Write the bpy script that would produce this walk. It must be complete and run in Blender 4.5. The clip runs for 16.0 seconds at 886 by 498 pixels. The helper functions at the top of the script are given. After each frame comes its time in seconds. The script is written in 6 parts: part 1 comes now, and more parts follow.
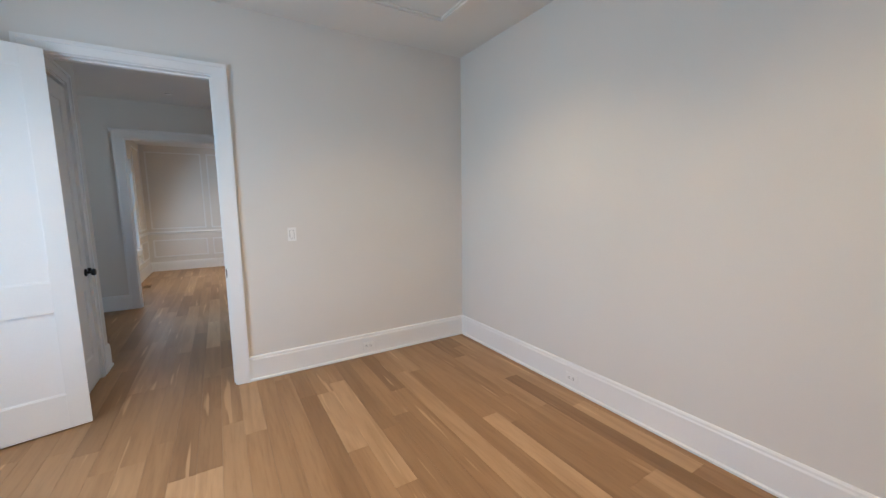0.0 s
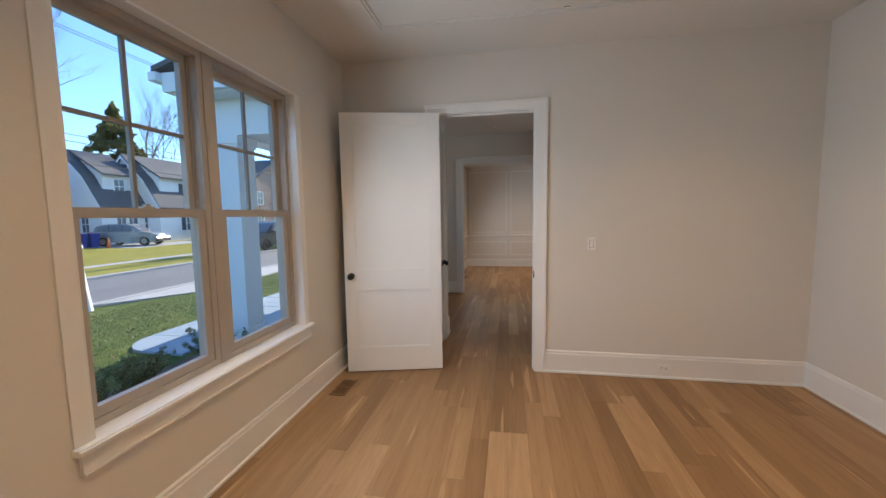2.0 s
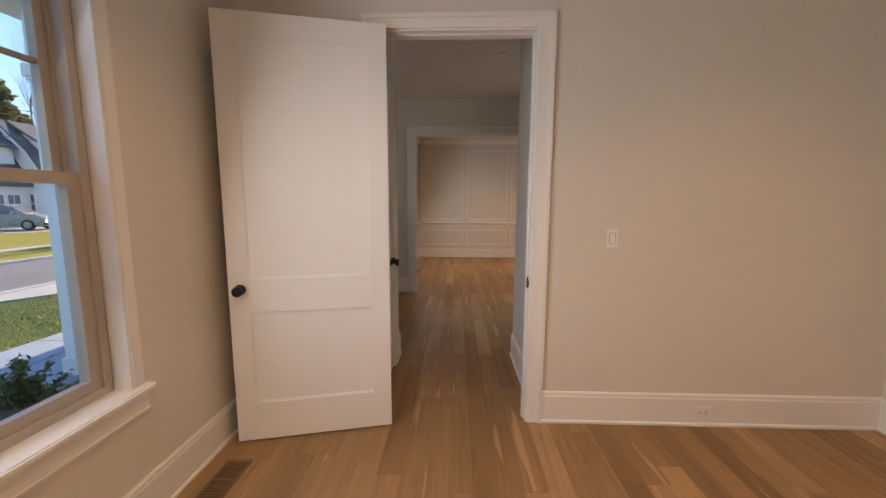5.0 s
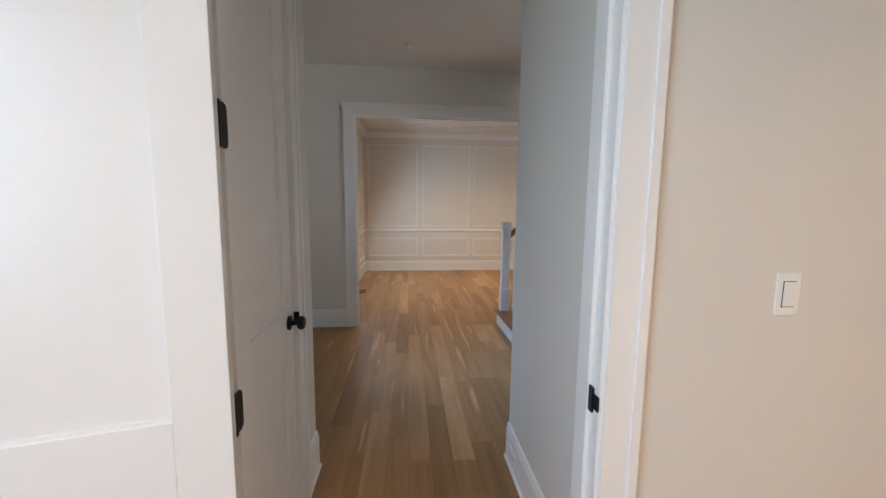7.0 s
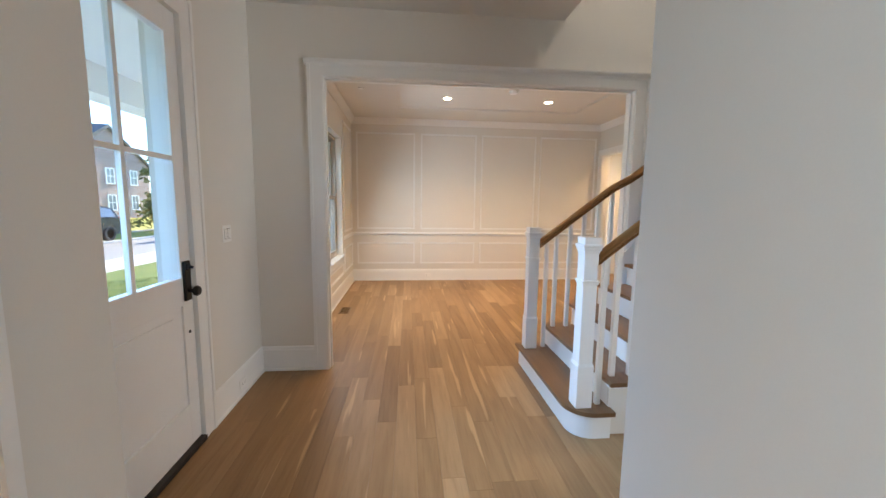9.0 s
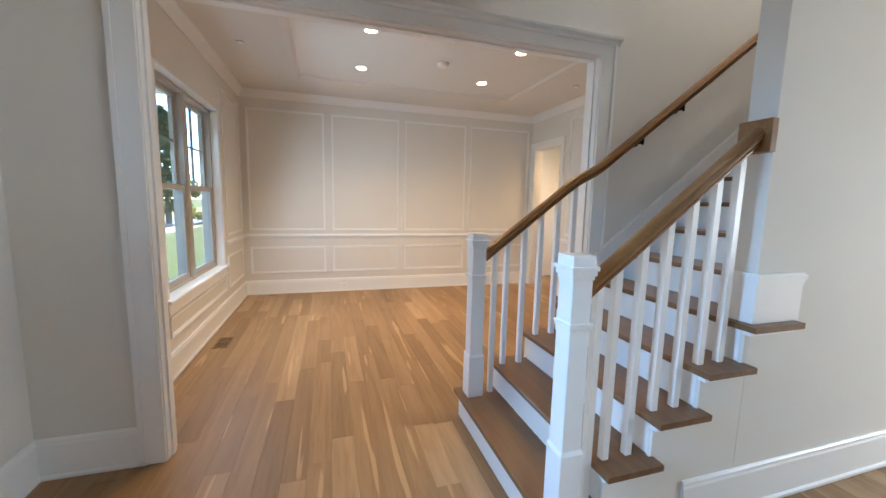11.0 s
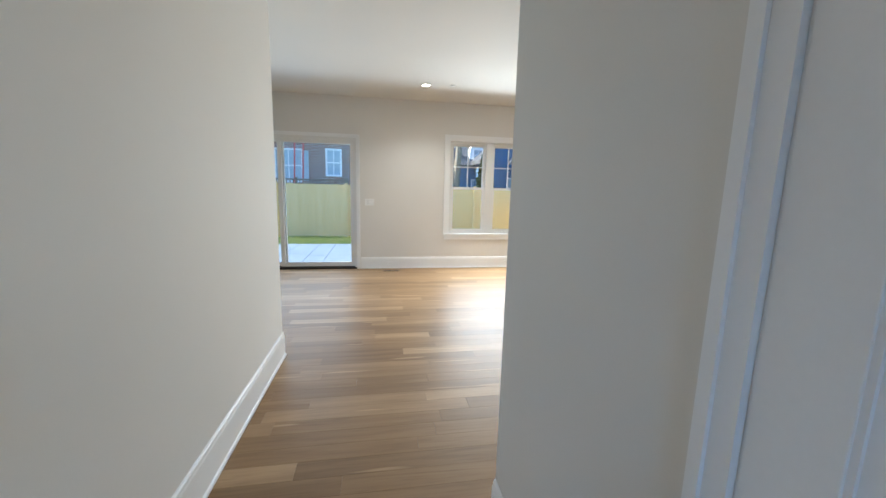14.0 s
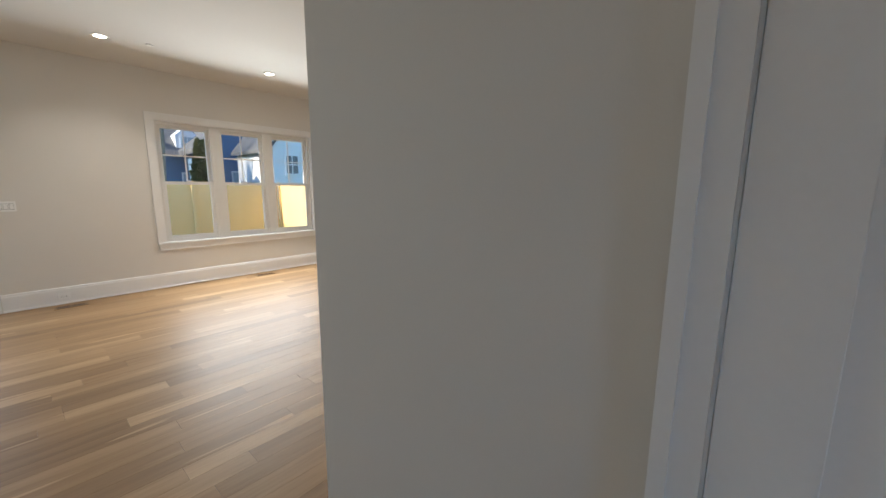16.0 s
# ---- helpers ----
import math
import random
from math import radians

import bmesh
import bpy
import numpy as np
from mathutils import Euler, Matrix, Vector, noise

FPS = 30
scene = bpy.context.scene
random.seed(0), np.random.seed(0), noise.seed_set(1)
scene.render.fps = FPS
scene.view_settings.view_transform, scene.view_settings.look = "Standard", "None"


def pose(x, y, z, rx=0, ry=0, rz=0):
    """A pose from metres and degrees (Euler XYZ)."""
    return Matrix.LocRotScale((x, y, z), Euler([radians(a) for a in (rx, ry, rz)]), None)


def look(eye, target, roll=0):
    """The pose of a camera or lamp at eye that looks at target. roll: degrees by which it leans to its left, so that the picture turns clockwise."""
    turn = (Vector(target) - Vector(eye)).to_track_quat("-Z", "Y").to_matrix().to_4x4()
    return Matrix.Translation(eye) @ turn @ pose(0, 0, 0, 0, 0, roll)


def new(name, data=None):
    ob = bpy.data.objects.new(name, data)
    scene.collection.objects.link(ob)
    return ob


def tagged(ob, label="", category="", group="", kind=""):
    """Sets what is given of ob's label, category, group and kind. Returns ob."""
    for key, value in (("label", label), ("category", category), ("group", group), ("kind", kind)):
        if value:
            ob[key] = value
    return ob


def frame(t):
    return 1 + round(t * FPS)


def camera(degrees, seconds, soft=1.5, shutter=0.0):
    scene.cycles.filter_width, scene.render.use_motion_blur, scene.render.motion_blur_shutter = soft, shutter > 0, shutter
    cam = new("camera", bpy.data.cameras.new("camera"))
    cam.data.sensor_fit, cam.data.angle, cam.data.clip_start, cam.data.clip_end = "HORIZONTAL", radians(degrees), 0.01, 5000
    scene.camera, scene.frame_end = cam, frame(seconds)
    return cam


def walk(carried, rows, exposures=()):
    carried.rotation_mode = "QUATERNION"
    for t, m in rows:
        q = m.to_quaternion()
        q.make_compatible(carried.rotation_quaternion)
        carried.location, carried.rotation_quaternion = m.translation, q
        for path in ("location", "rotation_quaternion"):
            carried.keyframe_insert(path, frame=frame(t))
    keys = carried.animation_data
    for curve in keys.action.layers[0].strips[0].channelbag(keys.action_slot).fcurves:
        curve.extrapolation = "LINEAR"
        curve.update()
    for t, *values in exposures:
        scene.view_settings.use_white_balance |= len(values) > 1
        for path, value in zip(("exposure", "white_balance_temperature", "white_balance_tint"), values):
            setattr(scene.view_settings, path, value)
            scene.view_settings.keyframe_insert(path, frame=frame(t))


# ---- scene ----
cam = camera(100.0, 16.0)
PATH = [
    (0, (1.874, -3.407, 1.463), (2.896, -1.705, 1.224), -0.8),
    (0.5, (1.832, -3.435, 1.463), (2.466, -1.551, 1.245), -0.9),
    (1, (1.787, -3.471, 1.498), (2.08, -1.504, 1.282), -0.8),
    (1.5, (1.719, -3.508, 1.493), (1.72, -1.518, 1.295), -0.8),
    (2, (1.662, -3.557, 1.501), (1.315, -1.595, 1.321), -0.8),
    (2.5, (1.635, -3.562, 1.493), (1.046, -1.658, 1.328), -0.6),
    (3, (1.652, -3.51, 1.466), (1.009, -1.623, 1.303), -0.4),
    (3.5, (1.559, -3.263, 1.441), (1.062, -1.336, 1.245), -0.2),
    (4, (1.511, -2.996, 1.44), (1.299, -1.022, 1.206), -0.1),
    (4.5, (1.471, -2.652, 1.468), (1.391, -0.67, 1.211), 0.1),
    (5, (1.433, -2.331, 1.449), (1.367, -0.349, 1.195), 0.2),
    (5.2, (1.426, -2.19, 1.457), (1.405, -0.205, 1.211), 0.2),
    (7.5, (1.406, -0.552, 1.439), (1.595, 1.426, 1.207), 0.6),
    (8, (1.427, -0.257, 1.429), (1.6, 1.722, 1.198), 0.9),
    (8.5, (1.455, 0.033, 1.436), (1.635, 2.011, 1.203), 0.8),
    (10.8, (1.642, 1.204, 1.444), (2.025, 3.15, 1.19), 1.2),
    (11, (1.67, 1.274, 1.441), (2.252, 3.172, 1.196), 1.3),
    (11.5, (1.736, 1.44, 1.424), (3.017, 2.959, 1.189), 1.7),
    (12, (1.844, 1.518, 1.409), (3.615, 2.414, 1.166), 1.3),
    (12.5, (2.089, 1.607, 1.417), (4.008, 2.092, 1.133), 1.1),
    (13, (2.338, 1.647, 1.432), (4.311, 1.796, 1.14), 2.2),
    (13.2, (2.478, 1.663, 1.432), (4.456, 1.716, 1.144), 1.0),
    (13.6, (2.739, 1.647, 1.424), (4.714, 1.493, 1.149), 1.0),
    (14, (2.955, 1.599, 1.471), (4.902, 1.257, 1.162), 1.4),
    (14.5, (3.187, 1.514, 1.447), (5.136, 1.156, 1.173), 1.3),
    (15, (3.319, 1.533, 1.466), (5.197, 0.915, 1.162), 0.8),
    (15.5, (3.401, 1.6, 1.473), (5.046, 0.503, 1.176), 0.8),
    (15.8, (3.407, 1.629, 1.475), (4.869, 0.3, 1.167), 0.7),
    (16, (3.32, 1.686, 1.461), (4.618, 0.198, 1.142), 0.3),
]
EXPO = [(0.0, 1.42, 5500, 5), (1.0, 1.17, 5650, 5), (1.5, 1.05, 6250, 9), (2.0, 0.9, 6700, 12), (2.5, 0.8, 6600, 11), (3.0, 0.8, 6550, 11), (3.5, 0.83, 6250, 9), (4.0, 0.83, 7000, 14), (5.0, 0.88, 8100, 21), (7.5, 1.72, 6100, 8), (8.5, 2.08, 6850, 10), (11.0, 2.05, 6200, 7), (11.5, 1.68, 5950, 6), (12.5, 1.68, 6300, 7), (13.0, 1.7, 6300, 7), (14.0, 1.42, 6250, 6), (15.0, 1.15, 6050, 4), (15.5, 1.06, 6050, 4), (16.0, 0.93, 6900, 10)]
WALK = [(t, look(e, g, r)) for t, e, g, r in PATH]
walk(cam, WALK, EXPO)

# ---------------------------------------------------------------- light
world = bpy.data.worlds.new("sky")
scene.world = world
world.use_nodes = True
wn = world.node_tree.nodes
sky = wn.new("ShaderNodeTexSky")
sky.sky_type = "NISHITA"
sky.sun_disc = False
sky.dust_density, sky.ozone_density = 0.3, 3.0
sky.sun_elevation = radians(29)
sky.sun_rotation = radians(4)
wn["Background"].inputs[1].default_value = 0.15
tint = wn.new("ShaderNodeMixRGB")
tint.blend_type = "MULTIPLY"
tint.inputs[0].default_value = 1.0
tint.inputs[2].default_value = (0.78, 1.05, 1.34, 1)
world.node_tree.links.new(sky.outputs[0], tint.inputs[1])
world.node_tree.links.new(tint.outputs[0], wn["Background"].inputs[0])
sun_data = bpy.data.lights.new("sun", "SUN")
OFFICE_W, DINING_W, DOOR_W, LIVING_W = 13.5, 7.5, 3.2, 60
sun_data.energy, sun_data.angle, sun_data.color = 4.6, radians(0.5), (1.0, 0.9, 0.76)
sun = new("sun", sun_data)
# low, from the +y side
sun.matrix_world = look((1.5, 20, 11.2), (0, 0, 0))


# ---------------------------------------------------------------- materials
def node_mat(name):
    m = bpy.data.materials.new(name)
    m.use_nodes = True
    n = m.node_tree.nodes
    return m, n, m.node_tree.links, n["Principled BSDF"]


def ramp(n, stops):
    r = n.new("ShaderNodeValToRGB")
    while len(r.color_ramp.elements) < len(stops):
        r.color_ramp.elements.new(0.5)
    for e, (p, c) in zip(r.color_ramp.elements, stops):
        e.position, e.color = p, (*c, 1)
    return r


def surface(name, a, b, scale=6.0, rough=0.6, bump=0.15, fine=120.0, metal=0.0, spec=0.5, stretch=(1, 1, 1), dist=0.004):
    """Two colours mixed by a broad noise, with fine relief and uneven gloss."""
    m, n, l, p = node_mat(name)
    co = n.new("ShaderNodeTexCoord")
    mp = n.new("ShaderNodeMapping")
    mp.inputs["Scale"].default_value = stretch
    info = n.new("ShaderNodeObjectInfo")
    add = n.new("ShaderNodeVectorMath")
    add.operation = "ADD"
    sc = n.new("ShaderNodeVectorMath")
    sc.operation = "SCALE"
    cb = n.new("ShaderNodeCombineXYZ")
    for i in range(3):
        l.new(info.outputs["Random"], cb.inputs[i])
    l.new(cb.outputs[0], sc.inputs[0])
    sc.inputs["Scale"].default_value = 37.0
    l.new(co.outputs["Object"], mp.inputs[0])
    l.new(mp.outputs[0], add.inputs[0])
    l.new(sc.outputs[0], add.inputs[1])
    big = n.new("ShaderNodeTexNoise")
    big.inputs["Scale"].default_value = scale
    big.inputs["Detail"].default_value = 4
    small = n.new("ShaderNodeTexNoise")
    small.inputs["Scale"].default_value = fine
    small.inputs["Detail"].default_value = 3
    l.new(add.outputs[0], big.inputs[0])
    l.new(add.outputs[0], small.inputs[0])
    mixn = n.new("ShaderNodeMath")
    mixn.operation = "MULTIPLY_ADD"
    l.new(small.outputs[0], mixn.inputs[0])
    mixn.inputs[1].default_value = 0.35
    half = n.new("ShaderNodeMath")
    half.operation = "MULTIPLY"
    l.new(big.outputs[0], half.inputs[0])
    half.inputs[1].default_value = 0.7
    l.new(half.outputs[0], mixn.inputs[2])
    r = ramp(n, [(0.33, a), (0.72, b)])
    l.new(mixn.outputs[0], r.inputs[0])
    l.new(r.outputs[0], p.inputs["Base Color"])
    rr = n.new("ShaderNodeMapRange")
    l.new(big.outputs[0], rr.inputs[0])
    rr.inputs[3].default_value, rr.inputs[4].default_value = rough * 0.85, min(1, rough * 1.15)
    l.new(rr.outputs[0], p.inputs["Roughness"])
    bp = n.new("ShaderNodeBump")
    bp.inputs["Strength"].default_value = bump
    bp.inputs["Distance"].default_value = dist
    l.new(small.outputs[0], bp.inputs["Height"])
    l.new(bp.outputs[0], p.inputs["Normal"])
    p.inputs["Metallic"].default_value = metal
    p.inputs["Specular IOR Level"].default_value = spec
    return m


def oak(name, light, mid, dark, rough=0.34, axis=1, tone=0.5, sap=0.0):
    """Oak boards: each takes its own tone; grain runs along the given axis."""
    m, n, l, p = node_mat(name)
    co = n.new("ShaderNodeTexCoord")
    info = n.new("ShaderNodeObjectInfo")
    geo = n.new("ShaderNodeNewGeometry")
    s = n.new("ShaderNodeMath")
    s.operation = "ADD"
    l.new(info.outputs["Random"], s.inputs[0])
    l.new(geo.outputs["Random Per Island"], s.inputs[1])
    fr = n.new("ShaderNodeMath")
    fr.operation = "FRACT"
    l.new(s.outputs[0], fr.inputs[0])
    cb = n.new("ShaderNodeCombineXYZ")
    for i in range(3):
        l.new(fr.outputs[0], cb.inputs[i])
    sc = n.new("ShaderNodeVectorMath")
    sc.operation = "SCALE"
    sc.inputs["Scale"].default_value = 53.0
    l.new(cb.outputs[0], sc.inputs[0])
    add = n.new("ShaderNodeVectorMath")
    add.operation = "ADD"
    l.new(co.outputs["Object"], add.inputs[0])
    l.new(sc.outputs[0], add.inputs[1])
    mp = n.new("ShaderNodeMapping")
    k = [1.0, 1.0, 1.0]
    k[axis] = 0.07
    mp.inputs["Scale"].default_value = k
    l.new(add.outputs[0], mp.inputs[0])
    grain = n.new("ShaderNodeTexNoise")
    grain.inputs["Scale"].default_value = 60
    grain.inputs["Detail"].default_value = 6
    grain.inputs["Roughness"].default_value = 0.62
    l.new(mp.outputs[0], grain.inputs[0])
    cath = n.new("ShaderNodeTexNoise")
    cath.inputs["Scale"].default_value = 9
    cath.inputs["Detail"].default_value = 2
    cath.inputs["Distortion"].default_value = 1.4
    l.new(mp.outputs[0], cath.inputs[0])
    board = ramp(n, [(0.0, light), (0.18, mid), (0.8, mid), (1.0, dark)])
    board.color_ramp.elements[1].position = 0.5 - 0.45 * tone
    board.color_ramp.elements[2].position = 0.5 + 0.25 * tone
    l.new(fr.outputs[0], board.inputs[0])
    gr = ramp(n, [(0.3, (0.83, 0.80, 0.76)), (0.5, (1, 1, 1)), (0.75, (1.07, 1.07, 1.08))])
    l.new(grain.outputs[0], gr.inputs[0])
    cr = ramp(n, [(0.35, (0.86, 0.83, 0.8)), (0.6, (1.06, 1.06, 1.06))])
    l.new(cath.outputs[0], cr.inputs[0])
    m1 = n.new("ShaderNodeMixRGB")
    m1.blend_type = "MULTIPLY"
    m1.inputs[0].default_value = 0.75
    l.new(board.outputs[0], m1.inputs[1])
    l.new(gr.outputs[0], m1.inputs[2])
    m2 = n.new("ShaderNodeMixRGB")
    m2.blend_type = "MULTIPLY"
    m2.inputs[0].default_value = 0.9
    l.new(m1.outputs[0], m2.inputs[1])
    l.new(cr.outputs[0], m2.inputs[2])
    # pale sapwood streaks along some boards
    mp2 = n.new("ShaderNodeMapping")
    k2 = [1.0, 1.0, 1.0]
    k2[axis] = 0.055
    mp2.inputs["Scale"].default_value = k2
    l.new(add.outputs[0], mp2.inputs[0])
    sw = n.new("ShaderNodeTexNoise")
    sw.inputs["Scale"].default_value = 19
    sw.inputs["Detail"].default_value = 1.5
    l.new(mp2.outputs[0], sw.inputs[0])
    swr = ramp(n, [(0.665, (0, 0, 0)), (0.71, (sap, sap, sap))])
    l.new(sw.outputs[0], swr.inputs[0])
    m3 = n.new("ShaderNodeMixRGB")
    m3.inputs[2].default_value = (*[min(0.8, c * 1.28) for c in light], 1)
    l.new(swr.outputs[0], m3.inputs[0])
    l.new(m2.outputs[0], m3.inputs[1])
    l.new(m3.outputs[0], p.inputs["Base Color"])
    p.inputs["Specular IOR Level"].default_value = 0.3
    rr = n.new("ShaderNodeMapRange")
    l.new(grain.outputs[0], rr.inputs[0])
    rr.inputs[3].default_value, rr.inputs[4].default_value = rough * 0.85, rough * 1.3
    l.new(rr.outputs[0], p.inputs["Roughness"])
    bp = n.new("ShaderNodeBump")
    bp.inputs["Strength"].default_value = 0.12
    bp.inputs["Distance"].default_value = 0.002
    l.new(grain.outputs[0], bp.inputs["Height"])
    l.new(bp.outputs[0], p.inputs["Normal"])
    return m


def glow(name, colour, strength):
    m, n, l, p = node_mat(name)
    p.inputs["Base Color"].default_value = (*colour, 1)
    p.inputs["Emission Color"].default_value = (*colour, 1)
    p.inputs["Emission Strength"].default_value = strength
    return m


def clear_glass(name):
    m, n, l, p = node_mat(name)
    tr = n.new("ShaderNodeBsdfTransparent")
    tr.inputs[0].default_value = (0.96, 0.98, 0.98, 1)
    gl = n.new("ShaderNodeBsdfGlossy")
    gl.inputs["Roughness"].default_value = 0.01
    lw = n.new("ShaderNodeLayerWeight")
    lw.inputs[0].default_value = 0.5
    pw = n.new("ShaderNodeMath")
    pw.operation = "POWER"
    pw.inputs[1].default_value = 5.0
    l.new(lw.outputs["Facing"], pw.inputs[0])
    fre = n.new("ShaderNodeMath")
    fre.operation = "MULTIPLY_ADD"
    fre.inputs[1].default_value, fre.inputs[2].default_value = 0.6, 0.03
    l.new(pw.outputs[0], fre.inputs[0])
    mx = n.new("ShaderNodeMixShader")
    l.new(fre.outputs[0], mx.inputs[0])
    l.new(tr.outputs[0], mx.inputs[1])
    l.new(gl.outputs[0], mx.inputs[2])
    l.new(mx.outputs[0], n["Material Output"].inputs[0])
    return m


M_WALL = surface("wall_paint", (0.725, 0.70, 0.66), (0.755, 0.73, 0.69), 1.2, 0.7, 0.12, 260, spec=0.3, dist=0.001)
M_TRIM = surface("trim_paint", (0.83, 0.83, 0.825), (0.865, 0.865, 0.86), 2.0, 0.30, 0.06, 90, spec=0.45, dist=0.001)
M_CEIL = surface("ceiling_paint", (0.73, 0.715, 0.685), (0.76, 0.745, 0.715), 1.0, 0.8, 0.1, 240, spec=0.2, dist=0.001)
# pale front sashes, their unlit room side darkened in the base colour
M_BACKLIT_SASH = surface("backlit_vinyl", (0.43, 0.40, 0.365), (0.48, 0.45, 0.41), 3.0, 0.42, 0.05, 90, dist=0.001)
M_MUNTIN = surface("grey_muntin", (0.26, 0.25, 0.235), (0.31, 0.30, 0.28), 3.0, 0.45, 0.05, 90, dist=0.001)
M_VINYL = surface("white_vinyl", (0.74, 0.73, 0.71), (0.78, 0.77, 0.75), 3.0, 0.4, 0.05, 90, dist=0.001)
M_BLACK = surface("black_metal", (0.012, 0.012, 0.013), (0.03, 0.028, 0.027), 20, 0.42, 0.1, 200, metal=0.6)
M_PLATE = surface("switch_plastic", (0.86, 0.86, 0.85), (0.89, 0.89, 0.88), 8, 0.3, 0.03, 60)
M_SLOT = surface("outlet_slot", (0.03, 0.03, 0.03), (0.06, 0.06, 0.06), 20, 0.6)
M_FLOOR = oak("oak_floor", (0.47, 0.307, 0.168), (0.34, 0.206, 0.103), (0.252, 0.149, 0.073), 0.42, 1, sap=0.6)
M_SUB = surface("subfloor", (0.12, 0.075, 0.04), (0.16, 0.10, 0.055), 5, 0.7)
M_TREAD = oak("oak_stain", (0.225, 0.122, 0.06), (0.19, 0.10, 0.048), (0.155, 0.08, 0.037), 0.32, 1, 0.9)
M_RAIL = oak("oak_rail", (0.29, 0.145, 0.05), (0.25, 0.12, 0.042), (0.21, 0.10, 0.035), 0.32, 0, 0.9)
M_GLASS = clear_glass("pane_glass")
M_LENS = glow("lamp_lens", (1.0, 0.78, 0.5), 16)
M_LENS2 = glow("lamp_lens_day", (1.0, 0.92, 0.8), 12)
M_BRONZE = surface("bronze_track", (0.03, 0.026, 0.022), (0.06, 0.05, 0.045), 20, 0.4, metal=0.5)
M_VENT = oak("oak_vent", (0.24, 0.14, 0.07), (0.2, 0.115, 0.055), (0.17, 0.095, 0.045), 0.35, 0, 0.9)


# ---------------------------------------------------------------- mesh helpers
def bm_box(bm, x0, x1, y0, y1, z0, z1, bevel=0.0):
    vs = [bm.verts.new((x, y, z)) for x in (x0, x1) for y in (y0, y1) for z in (z0, z1)]
    fs = [bm.faces.new([vs[i] for i in q]) for q in ((0, 1, 3, 2), (4, 6, 7, 5), (0, 4, 5, 1), (2, 3, 7, 6), (0, 2, 6, 4), (1, 5, 7, 3))]
    if bevel:
        es = list({e for f in fs for e in f.edges})
        bmesh.ops.bevel(bm, geom=es, offset=bevel, segments=2, profile=0.5, affect="EDGES")
    return vs


def boxes(*args, bevel=0.0):
    bm = bmesh.new()
    for a in args:
        bm_box(bm, *a, bevel=bevel)
    return bm


def bm_poly(bm, outline, h0, h1, axis="z"):
    """An outline (two numbers a corner) given depth along an axis."""
    def at(p, h):
        return {"z": (p[0], p[1], h), "y": (p[0], h, p[1]), "x": (h, p[0], p[1])}[axis]
    a = [bm.verts.new(at(p, h0)) for p in outline]
    b = [bm.verts.new(at(p, h1)) for p in outline]
    bm.faces.new(a)
    bm.faces.new(list(reversed(b)))
    for i in range(len(a)):
        j = (i + 1) % len(a)
        bm.faces.new((a[i], b[i], b[j], a[j]))
    bmesh.ops.recalc_face_normals(bm, faces=bm.faces)
    return bm


def bm_turn(bm, rings, at=(0, 0, 0), axis="z", seg=20):
    """Rings of (radius, height) turned about an axis."""
    def put(r, h, a):
        c, s = r * math.cos(a), r * math.sin(a)
        v = {"z": (c, s, h), "x": (h, c, s), "y": (c, h, s)}[axis]
        return (v[0] + at[0], v[1] + at[1], v[2] + at[2])
    loops = [[bm.verts.new(put(max(r, 1e-4), h, 2 * math.pi * i / seg)) for i in range(seg)] for r, h in rings]
    for p, q in zip(loops, loops[1:]):
        for i in range(seg):
            j = (i + 1) % seg
            bm.faces.new((p[i], p[j], q[j], q[i]))
    bm.faces.new(loops[0])
    bm.faces.new(loops[-1])
    bmesh.ops.recalc_face_normals(bm, faces=bm.faces)
    return bm


def bm_sweep(bm, profile, path):
    """A profile (across, up) carried along a path of points; up stays world z."""
    rows = []
    for i, p in enumerate(path):
        p = Vector(p)
        a, b = Vector(path[max(i - 1, 0)]), Vector(path[min(i + 1, len(path) - 1)])
        d = (b - a)
        d.z = 0
        d.normalize()
        side = Vector((-d.y, d.x, 0))
        rows.append([bm.verts.new(p + side * u + Vector((0, 0, w))) for u, w in profile])
    for r, s in zip(rows, rows[1:]):
        for i in range(len(r)):
            j = (i + 1) % len(r)
            bm.faces.new((r[i], s[i], s[j], r[j]))
    bm.faces.new(rows[0])
    bm.faces.new(rows[-1])
    bmesh.ops.recalc_face_normals(bm, faces=bm.faces)
    return bm


def mesh_of(name, bm, material, smooth=False):
    me = bpy.data.meshes.new(name)
    bm.normal_update()
    bm.to_mesh(me)
    bm.free()
    me.materials.append(material)
    if smooth:
        me.shade_smooth()
        me.set_sharp_from_angle(angle=radians(35))
    return me


def part(name, bm, material, parent, label="", smooth=False):
    ob = new(name, mesh_of(name, bm, material, smooth))
    ob.parent = parent
    if label:
        tagged(ob, label)
    return ob


def thing(name, m, label, category, group="", kind=""):
    ob = new(name)
    ob.empty_display_size = 0.1
    ob.matrix_world = m
    return tagged(ob, label, category, group, kind)


def setting(name, bm, material, label, category, smooth=False):
    return tagged(new(name, mesh_of(name, bm, material, smooth)), label, category, kind="structure")


# ---------------------------------------------------------------- shell
CEIL = 2.98
LIV = 3.06
HEAD = 2.463


